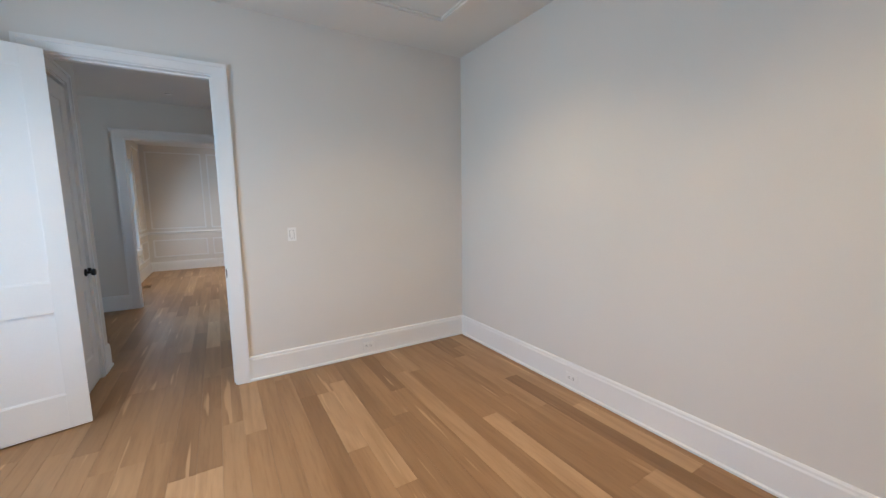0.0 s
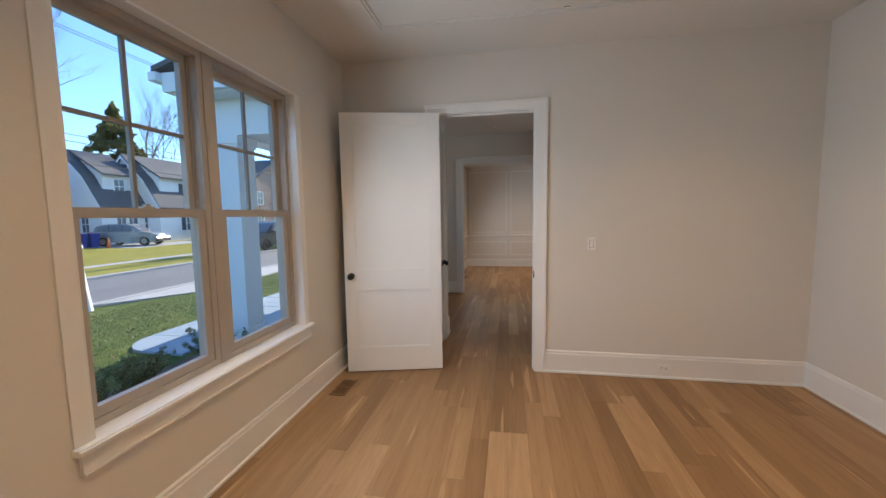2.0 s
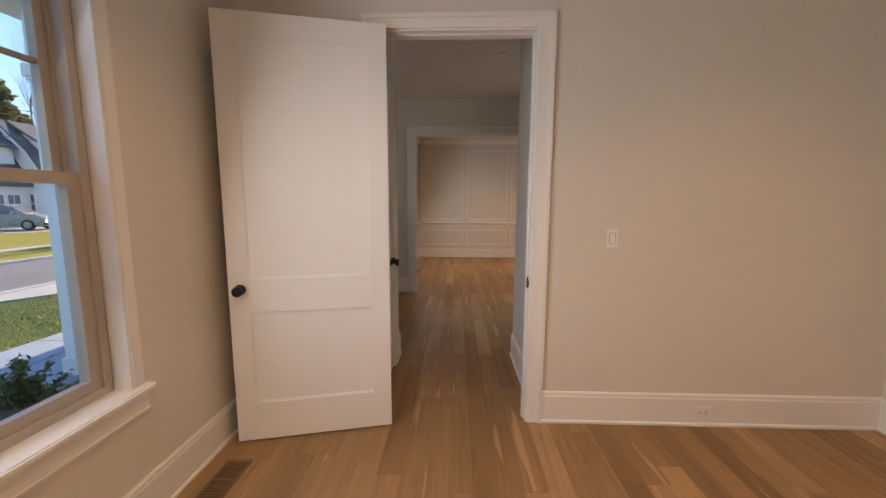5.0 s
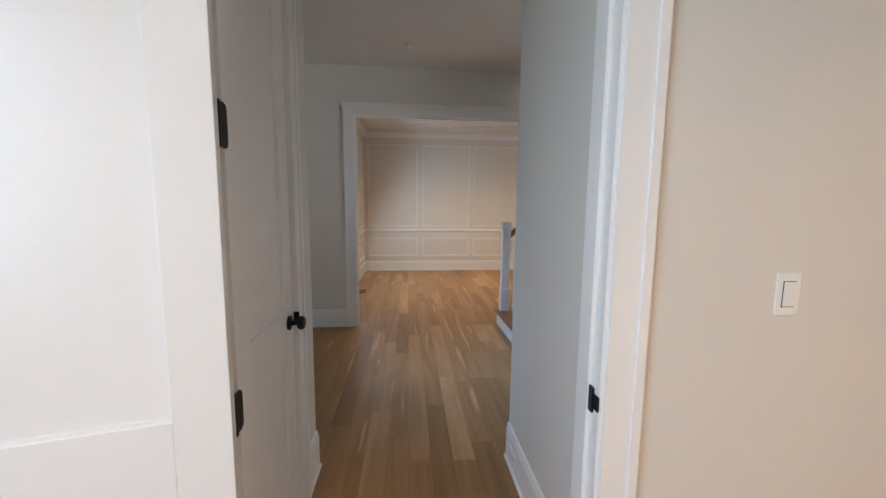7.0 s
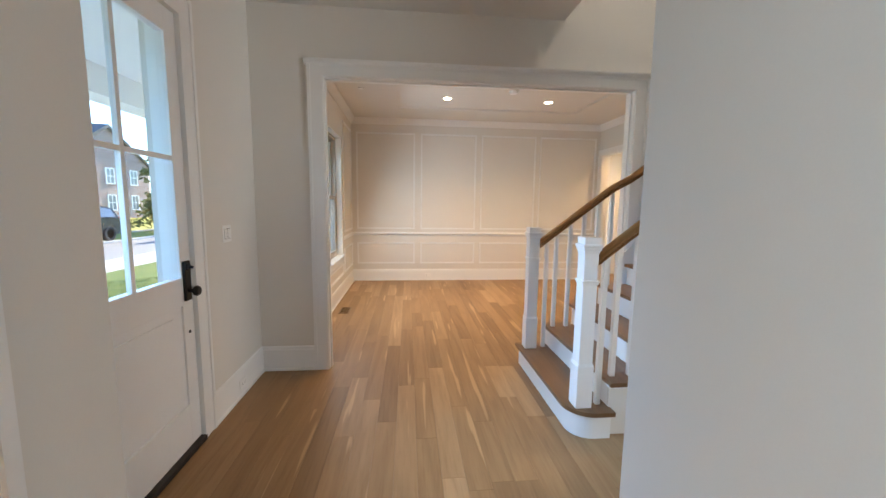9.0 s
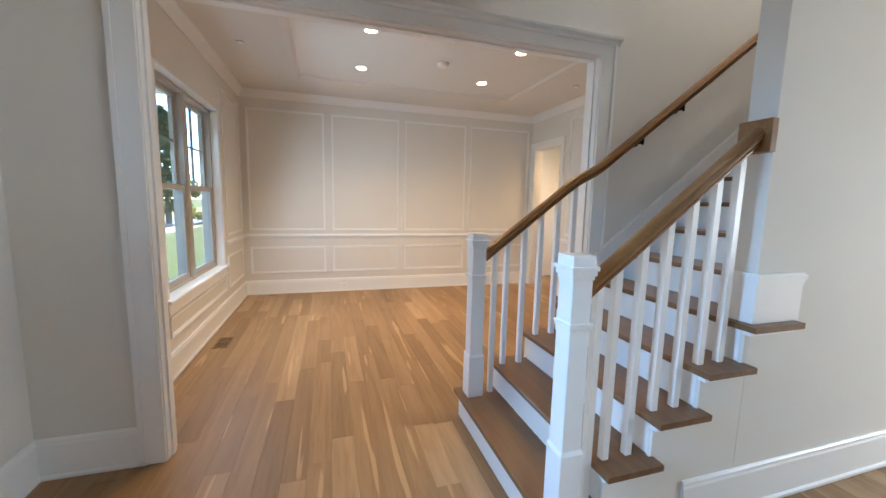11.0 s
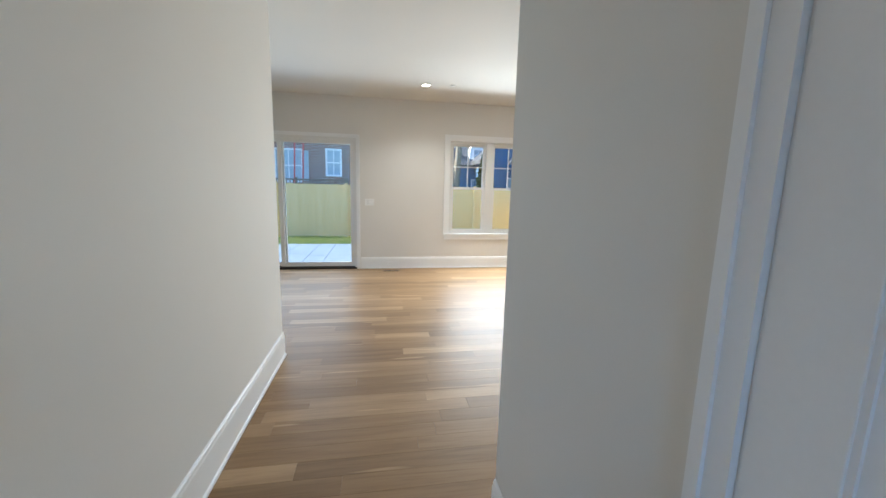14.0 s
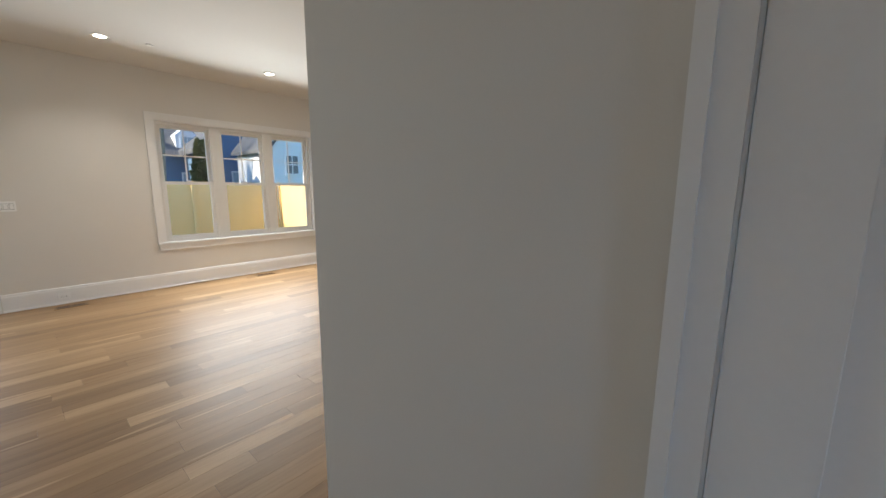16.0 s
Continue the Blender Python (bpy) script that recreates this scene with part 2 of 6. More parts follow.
def wall(name, x0, x1, y0, y1, z0, z1, holes=(), label="smooth warm white painted plaster wall", mat=None):
    """A wall box; holes are (from, to, bottom, top) along its long side."""
    along_x = (x1 - x0) > (y1 - y0)
    a0, a1 = (x0, x1) if along_x else (y0, y1)
    bm = bmesh.new()

    def piece(u0, u1, w0, w1):
        if u1 - u0 > 1e-4 and w1 - w0 > 1e-4:
            bm_box(bm, *((u0, u1, y0, y1) if along_x else (x0, x1, u0, u1)), w0, w1)
    at = a0
    for h0, h1, b, t in sorted(holes):
        piece(at, h0, z0, z1)
        piece(h0, h1, z0, b if b > 0 else -0.014)
        piece(h0, h1, t, z1)
        at = h1
    piece(at, a1, z0, z1)
    bmesh.ops.remove_doubles(bm, verts=bm.verts, dist=1e-5)
    return setting(name, bm, mat or M_WALL, label, "wall")


OFF_WIN = (-2.43, -0.86, 0.63, 2.44)
DIN_WIN = (4.62, 6.26, 0.63, 2.44)
FD = (1.64, 2.60, 0.0, 2.47)
LIV_WIN = (-2.08, 0.29, 0.66, 2.40)
SLIDER = (1.99, 4.56, 0.0, 2.36)
DOOR1 = (0.957, 1.918, 0.0, HEAD)

wall("wall_office_front", -0.15, 0.05, -4.7, 0.0, -0.6, CEIL, [OFF_WIN])
wall("wall_office_door", -0.15, 4.35, 0.0, 0.12, -0.1, CEIL, [DOOR1])
wall("wall_office_back", -0.15, 4.35, -4.82, -4.7, -0.1, CEIL)
wall("wall_office_inner", 4.165, 4.35, -4.7, 0.0, -0.1, CEIL)
wall("wall_closet_hall", 0.78, 0.90, 0.12, 1.09, -0.1, CEIL, [(0.20, 0.805, 0.0, HEAD)])
wall("wall_closet_foyer", 0.03, 0.78, 0.97, 1.09, -0.1, CEIL)
wall("wall_closet_back", 0.0, 0.03, 0.12, 1.09, -0.1, CEIL)
wall("wall_foyer_front", 0.03, 0.235, 1.09, 3.52, -0.6, CEIL, [FD])
wall("wall_dining_opening", 0.03, 3.46, 3.52, 3.64, -0.1, CEIL, [(0.785, 3.46, 0.0, 2.465)])
wall("wall_stair_dining", 3.46, 8.0, 3.52, 3.64, -0.1, 5.9)
wall("wall_stair_upper", 2.66, 3.46, 3.52, 3.64, CEIL, 5.9)
wall("wall_dining_front", 0.25, 0.455, 3.64, 7.36, -0.6, CEIL, [DIN_WIN])
wall("wall_dining_back", 0.25, 5.32, 7.36, 7.52, -0.1, CEIL)
wall("wall_dining_inner", 5.17, 5.32, 3.64, 7.36, -0.1, CEIL, [(6.46, 7.26, 0.0, 2.42)])
wall("wall_pantry_far", 6.5, 6.62, 3.64, 8.4, -0.1, CEIL)
wall("wall_pantry_side", 5.32, 6.5, 7.9, 8.02, -0.1, CEIL)
wall("wall_hall_block_hall", 1.985, 2.105, 0.12, 0.97, -0.1, LIV)
wall("wall_hall_block", 1.985, 4.36, 0.97, 1.09, -0.1, LIV, [(2.505, 3.365, 0.0, HEAD)])
wall("wall_hall_block_end", 4.24, 4.36, -5.0, 0.97, -0.1, LIV)
wall("wall_stair_hall", 3.50, 6.25, 2.43, 2.55, -0.1, 5.9)
wall("wall_stair_end", 6.13, 6.25, 2.55, 3.52, -0.1, 5.9)
wall("wall_stair_head", 8.0, 8.12, 2.43, 3.64, CEIL + 0.3, 5.9)
wall("wall_well_front", 2.66, 2.78, 2.43, 3.52, CEIL + 0.3, 5.9)
wall("wall_well_hall", 2.78, 3.50, 2.43, 2.55, CEIL + 0.3, 5.9)
wall("wall_living_back", 9.92, 10.14, -5.0, 7.0, -0.6, LIV, [LIV_WIN, SLIDER])
wall("wall_living_side", 4.24, 10.14, -5.12, -5.0, -0.1, LIV)
wall("wall_kitchen_side", 6.62, 10.14, 7.0, 7.12, -0.1, LIV)
wall("wall_kitchen_inner", 6.13, 6.25, 3.64, 7.0, -0.1, LIV)


def ceiling(name, rects, z, label):
    bm = boxes(*[(x0, x1, y0, y1, z, z + 0.2) for x0, x1, y0, y1 in rects])
    return setting(name, bm, M_CEIL, label, "ceiling")


ceiling("ceiling_office", [(-0.15, 4.35, -4.82, 0.12)], CEIL, "flat off-white painted ceiling with an applied moulding frame")
ceiling("ceiling_foyer", [(0.0, 2.78, 0.12, 3.64)], CEIL, "flat off-white painted foyer ceiling")
ceiling("ceiling_dining", [(0.25, 6.62, 3.64, 8.4)], CEIL, "flat off-white dining room ceiling with applied moulding")
ceiling("ceiling_hall", [(2.78, 6.25, 0.12, 2.43)], LIV, "flat off-white hallway ceiling")
ceiling("ceiling_living", [(6.25, 10.14, -5.12, 7.12), (4.24, 6.25, -5.12, 0.12)], LIV, "flat off-white living room ceiling")
ceiling("ceiling_stairwell", [(2.66, 8.12, 2.43, 3.64)], 5.9, "plain off-white ceiling above the stairwell")
setting("stairwell_edge", boxes((2.66, 2.78, 2.43, 3.52, CEIL + 0.2, CEIL + 0.3), (2.78, 8.0, 2.43, 2.55, LIV + 0.2, LIV + 0.3)), M_CEIL,
        "painted edge of the floor around the stairwell", "trim")
setting("floor_base", boxes((-0.1, 10.0, -4.8, 8.2, -0.10, -0.014)), M_SUB, "dark timber deck under the floor boards", "floor")

BASE_PROFILE = [(0, 0), (0.026, 0), (0.026, 0.015), (0.018, 0.021), (0.016, 0.023), (0.016, 0.18), (0.012, 0.19), (0.012, 0.203), (0.006, 0.212), (0, 0.214)]


def baseboard(x0, y0, x1, y1):
    """Skirting on the left of the line from the first point to the second."""
    bm = bm_sweep(bmesh.new(), BASE_PROFILE, [(x0, y0, 0.002), (x1, y1, 0.002)])
    return setting("baseboard", bm, M_TRIM, "tall white painted baseboard with shoe moulding along the floor", "baseboard")


for seg in [
    (0.05, 0.0, 0.05, -4.7), (0.885, 0.0, 0.05, 0.0), (4.165, 0.0, 2.005, 0.0), (4.165, -4.7, 4.165, 0.0), (0.05, -4.7, 4.165, -4.7),
    (0.90, 1.09, 0.90, 0.88), (0.235, 1.09, 0.90, 1.09), (0.235, 3.52, 0.235, 2.70), (0.70, 3.52, 0.235, 3.52),
    (1.985, 0.12, 1.985, 1.09), (1.985, 1.09, 2.454, 1.09), (3.416, 1.09, 4.36, 1.09), (4.36, 1.09, 4.36, -5.0),
    (6.25, 2.43, 3.18, 2.43), (6.25, 3.52, 6.25, 2.43),
    (0.455, 7.36, 0.455, 3.64), (5.17, 7.36, 0.455, 7.36), (5.17, 3.64, 5.17, 6.37),
    (9.92, -5.0, 9.92, 1.92), (9.92, 4.63, 9.92, 7.0), (6.5, 3.64, 6.5, 7.9), (4.36, -5.0, 9.92, -5.0),
]:
    baseboard(*seg)

# ---------------------------------------------------------------- doors, windows, trim
def casing_x(name_label, x0, x1, y, out, top, w=0.1, t=0.018):
    """Door trim round an opening x0..x1 in a wall whose face is y; out is +1 or -1."""
    y2 = y + out * t
    y3 = y + out * (t + 0.008)
    a, b = sorted((y, y2))
    c, d = sorted((y, y3))
    bm = boxes((x0 - w, x0, a, b, 0, top), (x1, x1 + w, a, b, 0, top), (x0 - w, x1 + w, a, b, top, top + w - 0.03))
    for bx in ((x0 - w - 0.012, x0 - w + 0.012, c, d, 0, top + w - 0.03), (x1 + w - 0.012, x1 + w + 0.012, c, d, 0, top + w - 0.03),
               (x0 - w - 0.012, x1 + w + 0.012, c, d, top + w - 0.03, top + w - 0.004)):
        bm_box(bm, *bx)
    return setting("trim", bm, M_TRIM, name_label, "trim")


def casing_y(name_label, y0, y1, x, out, top, w=0.085, t=0.018, bottom=0.0):
    x2 = x + out * t
    x3 = x + out * (t + 0.008)
    a, b = sorted((x, x2))
    c, d = sorted((x, x3))
    bm = boxes((a, b, y0 - w, y0, bottom, top), (a, b, y1, y1 + w, bottom, top), (a, b, y0 - w, y1 + w, top, top + w - 0.015))
    for bx in ((c, d, y0 - w - 0.012, y0 - w + 0.012, bottom, top + w - 0.015), (c, d, y1 + w - 0.012, y1 + w + 0.012, bottom, top + w - 0.015),
               (c, d, y0 - w - 0.012, y1 + w + 0.012, top + w - 0.015, top + w + 0.008)):
        bm_box(bm, *bx)
    return setting("trim", bm, M_TRIM, name_label, "trim")


def jamb_x(x0, x1, y0, y1, top):
    t = 0.018
    bm = boxes((x0 - 0.001, x0 + t, y0 - 0.004, y1 + 0.004, 0, top), (x1 - t, x1 + 0.001, y0 - 0.004, y1 + 0.004, 0, top),
               (x0 + t, x1 - t, y0 - 0.004, y1 + 0.004, top - t, top + 0.001))
    ym = (y0 + y1) / 2
    for b in ((x0 + t, x0 + t + 0.011, ym - 0.02, ym + 0.02, 0, top - t), (x1 - t - 0.011, x1 - t, ym - 0.02, ym + 0.02, 0, top - t),
              (x0 + t + 0.011, x1 - t - 0.011, ym - 0.02, ym + 0.02, top - t - 0.011, top - t)):
        bm_box(bm, *b)
    return setting("door_jamb", bm, M_TRIM, "white painted door jamb with a stop strip", "trim")


def jamb_y(y0, y1, x0, x1, top):
    t = 0.018
    bm = boxes((x0 - 0.004, x1 + 0.004, y0 - 0.001, y0 + t, 0, top), (x0 - 0.004, x1 + 0.004, y1 - t, y1 + 0.001, 0, top),
               (x0 - 0.004, x1 + 0.004, y0 + t, y1 - t, top - t, top + 0.001))
    return setting("door_jamb", bm, M_TRIM, "white painted door jamb", "trim")


def knob(parent, x, y, z, out):
    """Round knob with its rose on a face that looks along y."""
    k = part("knob", bm_turn(bmesh.new(), [(0.031, 0), (0.031, out * 0.006), (0.024, out * 0.010), (0.011, out * 0.012), (0.010, out * 0.034), (0.022, out * 0.038),
                                          (0.029, out * 0.046), (0.029, out * 0.058), (0.022, out * 0.066), (0.008, out * 0.068)], (x, y, z), "y", 28),
             M_BLACK, parent, "round matt black door knob on a round rose", True)
    return k


def panel_door(name, width, height, m, label, hinge_side=-1, both=True, t=0.035, knob_z=0.93, hinges=4):
    """Two-panel door leaf. Local x along its width from the hinge edge, y its thickness, z up."""
    d = thing(name, m, label, "door", kind="structure")
    st, top, lock, bot = 0.108, 0.118, 0.20, 0.235
    l0 = 0.79
    e = 0.0015
    part("stile", boxes((0, st, 0, t, 0, height), bevel=e), M_TRIM, d)
    part("stile", boxes((width - st, width, 0, t, 0, height), bevel=e), M_TRIM, d)
    part("rail", boxes((st, width - st, 0, t, 0, bot), bevel=e), M_TRIM, d)
    part("rail", boxes((st, width - st, 0, t, l0, l0 + lock), bevel=e), M_TRIM, d)
    part("rail", boxes((st, width - st, 0, t, height - top, height), bevel=e), M_TRIM, d)
    for z0, z1 in ((bot, l0), (l0 + lock, height - top)):
        bm = boxes((st - 0.002, width - st + 0.002, 0.010, t - 0.010, z0 - 0.002, z1 + 0.002))
        for y0, y1 in ((0.004, 0.010), (t - 0.010, t - 0.004)):
            bm_box(bm, st, st + 0.008, y0, y1, z0, z1)
            bm_box(bm, width - st - 0.008, width - st, y0, y1, z0, z1)
            bm_box(bm, st + 0.008, width - st - 0.008, y0, y1, z0, z0 + 0.008)
            bm_box(bm, st + 0.008, width - st - 0.008, y0, y1, z1 - 0.008, z1)
        part("panel", bm, M_TRIM, d, "flat recessed door panel")
    knob(d, width - 0.062, 0, knob_z, -1)
    knob(d, width - 0.062, t, knob_z, 1)
    part("latch_plate", boxes((width - 0.001, width + 0.002, t / 2 - 0.012, t / 2 + 0.012, knob_z - 0.028, knob_z + 0.028)), M_BLACK, d, "black latch plate on the door edge")
    return d


def hinge(x, y, z, along):
    """Butt hinge: barrel with two leaves."""
    bm = bm_turn(bmesh.new(), [(0.007, -0.05), (0.007, 0.05)], (x, y, z), "z", 12)
    if along == "x":
        c = [(y + 0.002, z - 0.05), (y + 0.030, z - 0.05), (y + 0.038, z - 0.046), (y + 0.042, z - 0.036), (y + 0.042, z + 0.036), (y + 0.038, z + 0.046), (y + 0.030, z + 0.05), (y + 0.002, z + 0.05)]
        bm_poly(bm, c, x - 0.002, x + 0.002, "x")
    else:
        bm_box(bm, x - 0.006, x - 0.002, y - 0.009, y - 0.004, z - 0.048, z + 0.048)
        bm_box(bm, x - 0.006, x - 0.002, y + 0.004, y + 0.009, z - 0.048, z + 0.048)
    return tagged(new("hinge", mesh_of("hinge", bm, M_BLACK, True)), "matt black butt hinge on the door jamb", "hinge", kind="structure")


# office door, folded back towards the wall
casing_x("white painted door casing with a backband", DOOR1[0] + 0.013, DOOR1[1] - 0.008, 0.0, -1, HEAD - 0.008, w=0.085)
casing_x("white painted door casing with a backband", DOOR1[0] + 0.013, DOOR1[1] - 0.008, 0.12, 1, HEAD - 0.008, w=0.085)
jamb_x(DOOR1[0], DOOR1[1], 0.0, 0.12, HEAD)
leaf_m = Matrix.Translation((1.022, -0.058, 0.012)) @ Matrix.Rotation(math.atan2(-0.213, -0.889), 4, "Z")
# local +y of the leaf faces the room
panel_door("door_1", 0.912, 2.432, leaf_m @ pose(0, -0.0, 0) , "white painted two-panel interior door standing wide open")
for z in (0.25, 0.95, 1.62, 2.25):
    hinge(0.998, -0.012, z, "x")
setting("strike_plate", boxes((1.894, 1.900, 0.02, 0.05, 0.90, 0.97), (1.896, 1.9005, -0.006, 0.02, 0.915, 0.955)), M_BLACK, "black strike plate on the door jamb", "door hardware")

# closet door in the hall
casing_y("white painted closet door casing", 0.21, 0.79, 0.90, 1, HEAD, w=0.075)
jamb_y(0.20, 0.805, 0.78, 0.90, HEAD)
panel_door("door_2", 0.562, 2.41, Matrix.Translation((0.862, 0.221, 0.012)) @ Matrix.Rotation(radians(90), 4, "Z") @ pose(0, -0.035, 0),
           "closed white two-panel closet door with a black knob")
for z in (0.25, 0.96, 1.62, 2.25):
    hinge(0.905, 0.256, z, "y")

setting("strike_plate", boxes((0.898, 0.9215, 0.7855, 0.7898, 0.925, 0.972)), M_BLACK, "black strike lip on the closet door jamb", "door hardware")

# door in the hallway
casing_x("white painted hallway door casing with a backband", 2.518, 3.352, 1.09, 1, HEAD - 0.013, w=0.05)
jamb_x(2.505, 3.365, 0.97, 1.09, HEAD)
panel_door("door_3", 0.8225, 2.428, Matrix.Translation((2.5237, 1.063, 0.012)), "closed white two-panel hallway door with a black knob")

# dining opening
casing_x("wide white casing round the dining room opening", 0.797, 3.448, 3.52, -1, 2.453, w=0.105)
casing_x("wide white casing round the dining room opening", 0.797, 3.448, 3.64, 1, 2.453, w=0.105)
jamb_x(0.785, 3.46, 3.52, 3.64, 2.465)
setting("trim", bm_sweep(bmesh.new(), [(0, 0), (0.02, 0.005), (0.028, 0.018), (0.045, 0.03), (0.05, 0.045), (0, 0.05)], [(3.59, 3.52, 2.53), (0.66, 3.52, 2.53)]),
        M_TRIM, "moulded white cap over the opening", "trim")
casing_y("white casing round the pantry doorway", 6.46, 7.26, 5.17, -1, 2.42)
jamb_y(6.46, 7.26, 5.17, 5.32, 2.42)


def sash(parent, x0, x1, z0, z1, y, lites, mat, rail=0.045):
    s = part("sash", boxes((x0, x0 + rail, y, y + 0.035, z0, z1), (x1 - rail, x1, y, y + 0.035, z0, z1),
                           (x0 + rail, x1 - rail, y, y + 0.035, z0, z0 + rail), (x0 + rail, x1 - rail, y, y + 0.035, z1 - rail, z1)), mat, parent)
    if lites:
        bar = M_MUNTIN if mat is M_BACKLIT_SASH else mat
        xm, zm = (x0 + x1) / 2, (z0 + z1) / 2
        part("muntin", boxes((xm - 0.009, xm + 0.009, y + 0.006, y + 0.029, z0 + rail, z1 - rail), bevel=0.003), bar, s)
        part("muntin", boxes((x0 + rail, xm - 0.009, y + 0.007, y + 0.028, zm - 0.009, zm + 0.009), (xm + 0.009, x1 - rail, y + 0.007, y + 0.028, zm - 0.009, zm + 0.009)), bar, s)
    g = part("pane", boxes((x0 + rail - 0.003, x1 - rail + 0.003, y + 0.015, y + 0.019, z0 + rail - 0.003, z1 - rail + 0.003)), M_GLASS, s, "clear window pane")
    g.visible_shadow = False
    return s


def window(name, width, z0, z1, count, m, label, mull=0.05, mat=M_BACKLIT_SASH):
    """Double-hung units side by side. Local x along the wall, y outwards, z up, origin on the floor under the middle."""
    w = thing(name, m, label, "window", kind="structure")
    f = 0.035
    unit = (width - mull * (count - 1)) / count
    zm = (z0 + z1) / 2
    for i in range(count):
        x0 = -width / 2 + i * (unit + mull)
        x1 = x0 + unit
        part("window_frame", boxes((x0, x0 + f, 0, 0.11, z0, z1), (x1 - f, x1, 0, 0.11, z0, z1), (x0 + f, x1 - f, 0, 0.11, z1 - f, z1),
                                   (x0 + f, x1 - f, 0, 0.11, z0, z0 + f), (x0 + f, x0 + f + 0.012, 0.048, 0.058, z0 + f, z1 - f), (x1 - f - 0.012, x1 - f, 0.048, 0.058, z0 + f, z1 - f)), mat, w)
        sash(w, x0 + f, x1 - f, z0 + f, zm + 0.022, 0.012, False, mat)
        sash(w, x0 + f, x1 - f, zm - 0.022, z1 - f, 0.06, True, mat)
        part("sash_lock", boxes(((x0 + x1) / 2 - 0.03, (x0 + x1) / 2 + 0.03, 0.0, 0.03, zm + 0.022, zm + 0.03), ((x0 + x1) / 2 - 0.012, (x0 + x1) / 2 + 0.012, 0.004, 0.024, zm + 0.03, zm + 0.042)), mat, w)
        if i:
            part("mullion", boxes((x0 - mull, x0, -0.006, 0.11, z0, z1)), mat, w)
    return w


def stool(x_wall, out, y0, y1, z, depth, horn=0.07, nose=0.035):
    """Window sill board with horns, and its apron."""
    a, b = x_wall - out * depth, x_wall + out * nose
    lo, hi = min(a, b), max(a, b)
    bm = boxes((lo, hi, y0, y1, z - 0.028, z))
    w0, w1 = sorted((x_wall, x_wall + out * nose))
    bm_box(bm, w0, w1, y0 - horn, y0, z - 0.028, z)
    bm_box(bm, w0, w1, y1, y1 + horn, z - 0.028, z)
    e0, e1 = sorted((x_wall + out * nose, x_wall + out * (nose + 0.008)))
    bm_box(bm, e0, e1, y0 - horn, y1 + horn, z - 0.022, z - 0.006)
    c0, c1 = sorted((x_wall, x_wall + out * 0.018))
    bm_box(bm, c0, c1, y0 - horn + 0.02, y1 + horn - 0.02, z - 0.105, z - 0.028)
    d0, d1 = sorted((x_wall, x_wall + out * 0.024))
    bm_box(bm, d0, d1, y0 - horn + 0.02, y1 + horn - 0.02, z - 0.115, z - 0.105)
    return setting("window_sill", bm, M_TRIM, "white painted window stool with an apron below", "window sill")


def reveal(y0, y1, z0, z1, xa, xb):
    """White boards lining the sides and head of a window opening."""
    lo, hi = min(xa, xb), max(xa, xb)
    bm = boxes((lo, hi, y0 - 0.002, y0 + 0.012, z0, z1), (lo, hi, y1 - 0.012, y1 + 0.002, z0, z1), (lo, hi, y0 + 0.012, y1 - 0.012, z1 - 0.012, z1 + 0.002))
    return setting("window_reveal", bm, M_TRIM, "white painted boards lining the window opening", "trim")


def front_window(name, win, x_wall):
    y0, y1, z0, z1 = win
    reveal(y0, y1, z0, z1, x_wall - 0.075, x_wall + 0.003)
    setting("window_casing", boxes((x_wall, x_wall + 0.008, y0 - 0.066, y0 - 0.001, z0 + 0.011, z1), (x_wall, x_wall + 0.008, y1 + 0.001, y1 + 0.05, z0 + 0.011, z1), bevel=0.002), M_TRIM, "flat white boards beside the window", "trim")
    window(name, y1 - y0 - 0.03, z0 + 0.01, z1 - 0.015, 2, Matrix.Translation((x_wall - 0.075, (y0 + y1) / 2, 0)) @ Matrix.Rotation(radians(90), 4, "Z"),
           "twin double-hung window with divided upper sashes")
    stool(x_wall, 1, y0, y1, z0 + 0.01, 0.078)


front_window("window_1", OFF_WIN, 0.05)
front_window("window_2", DIN_WIN, 0.455)
y0, y1, z0, z1 = LIV_WIN
reveal(y0, y1, z0, z1, 9.975, 9.917)
casing_y("flat white window casing with a backband", y0, y1, 9.92, -1, z1, w=0.085, bottom=z0)
window("window_3", y1 - y0 - 0.03, z0 + 0.01, z1 - 0.015, 3, Matrix.Translation((9.975, (y0 + y1) / 2, 0)) @ Matrix.Rotation(radians(-90), 4, "Z"),
       "three double-hung windows in a row with divided upper sashes", mull=0.075, mat=M_VINYL)
stool(9.92, -1, y0, y1, z0 + 0.01, 0.06, horn=0.1)

# sliding glass door
sy0, sy1, sz = SLIDER[0], SLIDER[1], SLIDER[3]
casing_y("white casing round the sliding door", sy0, sy1, 9.92, -1, sz, w=0.05)
sl = thing("door_4", Matrix.Translation((9.93, (sy0 + sy1) / 2, 0)) @ Matrix.Rotation(radians(-90), 4, "Z"), "white sliding glass patio door, closed", "door", kind="structure")
hw = (sy1 - sy0) / 2
part("door_frame", boxes((-hw, -hw + 0.04, 0, 0.13, 0.03, sz), (hw - 0.04, hw, 0, 0.13, 0.03, sz), (-hw + 0.04, hw - 0.04, 0, 0.13, sz - 0.05, sz)), M_VINYL, sl)
part("threshold", boxes((-hw, hw, -0.03, 0.14, 0.002, 0.03), (-hw, hw, 0.02, 0.03, 0.03, 0.045), (-hw, hw, 0.08, 0.09, 0.03, 0.045)), M_BRONZE, sl, "dark bronze sliding door track")
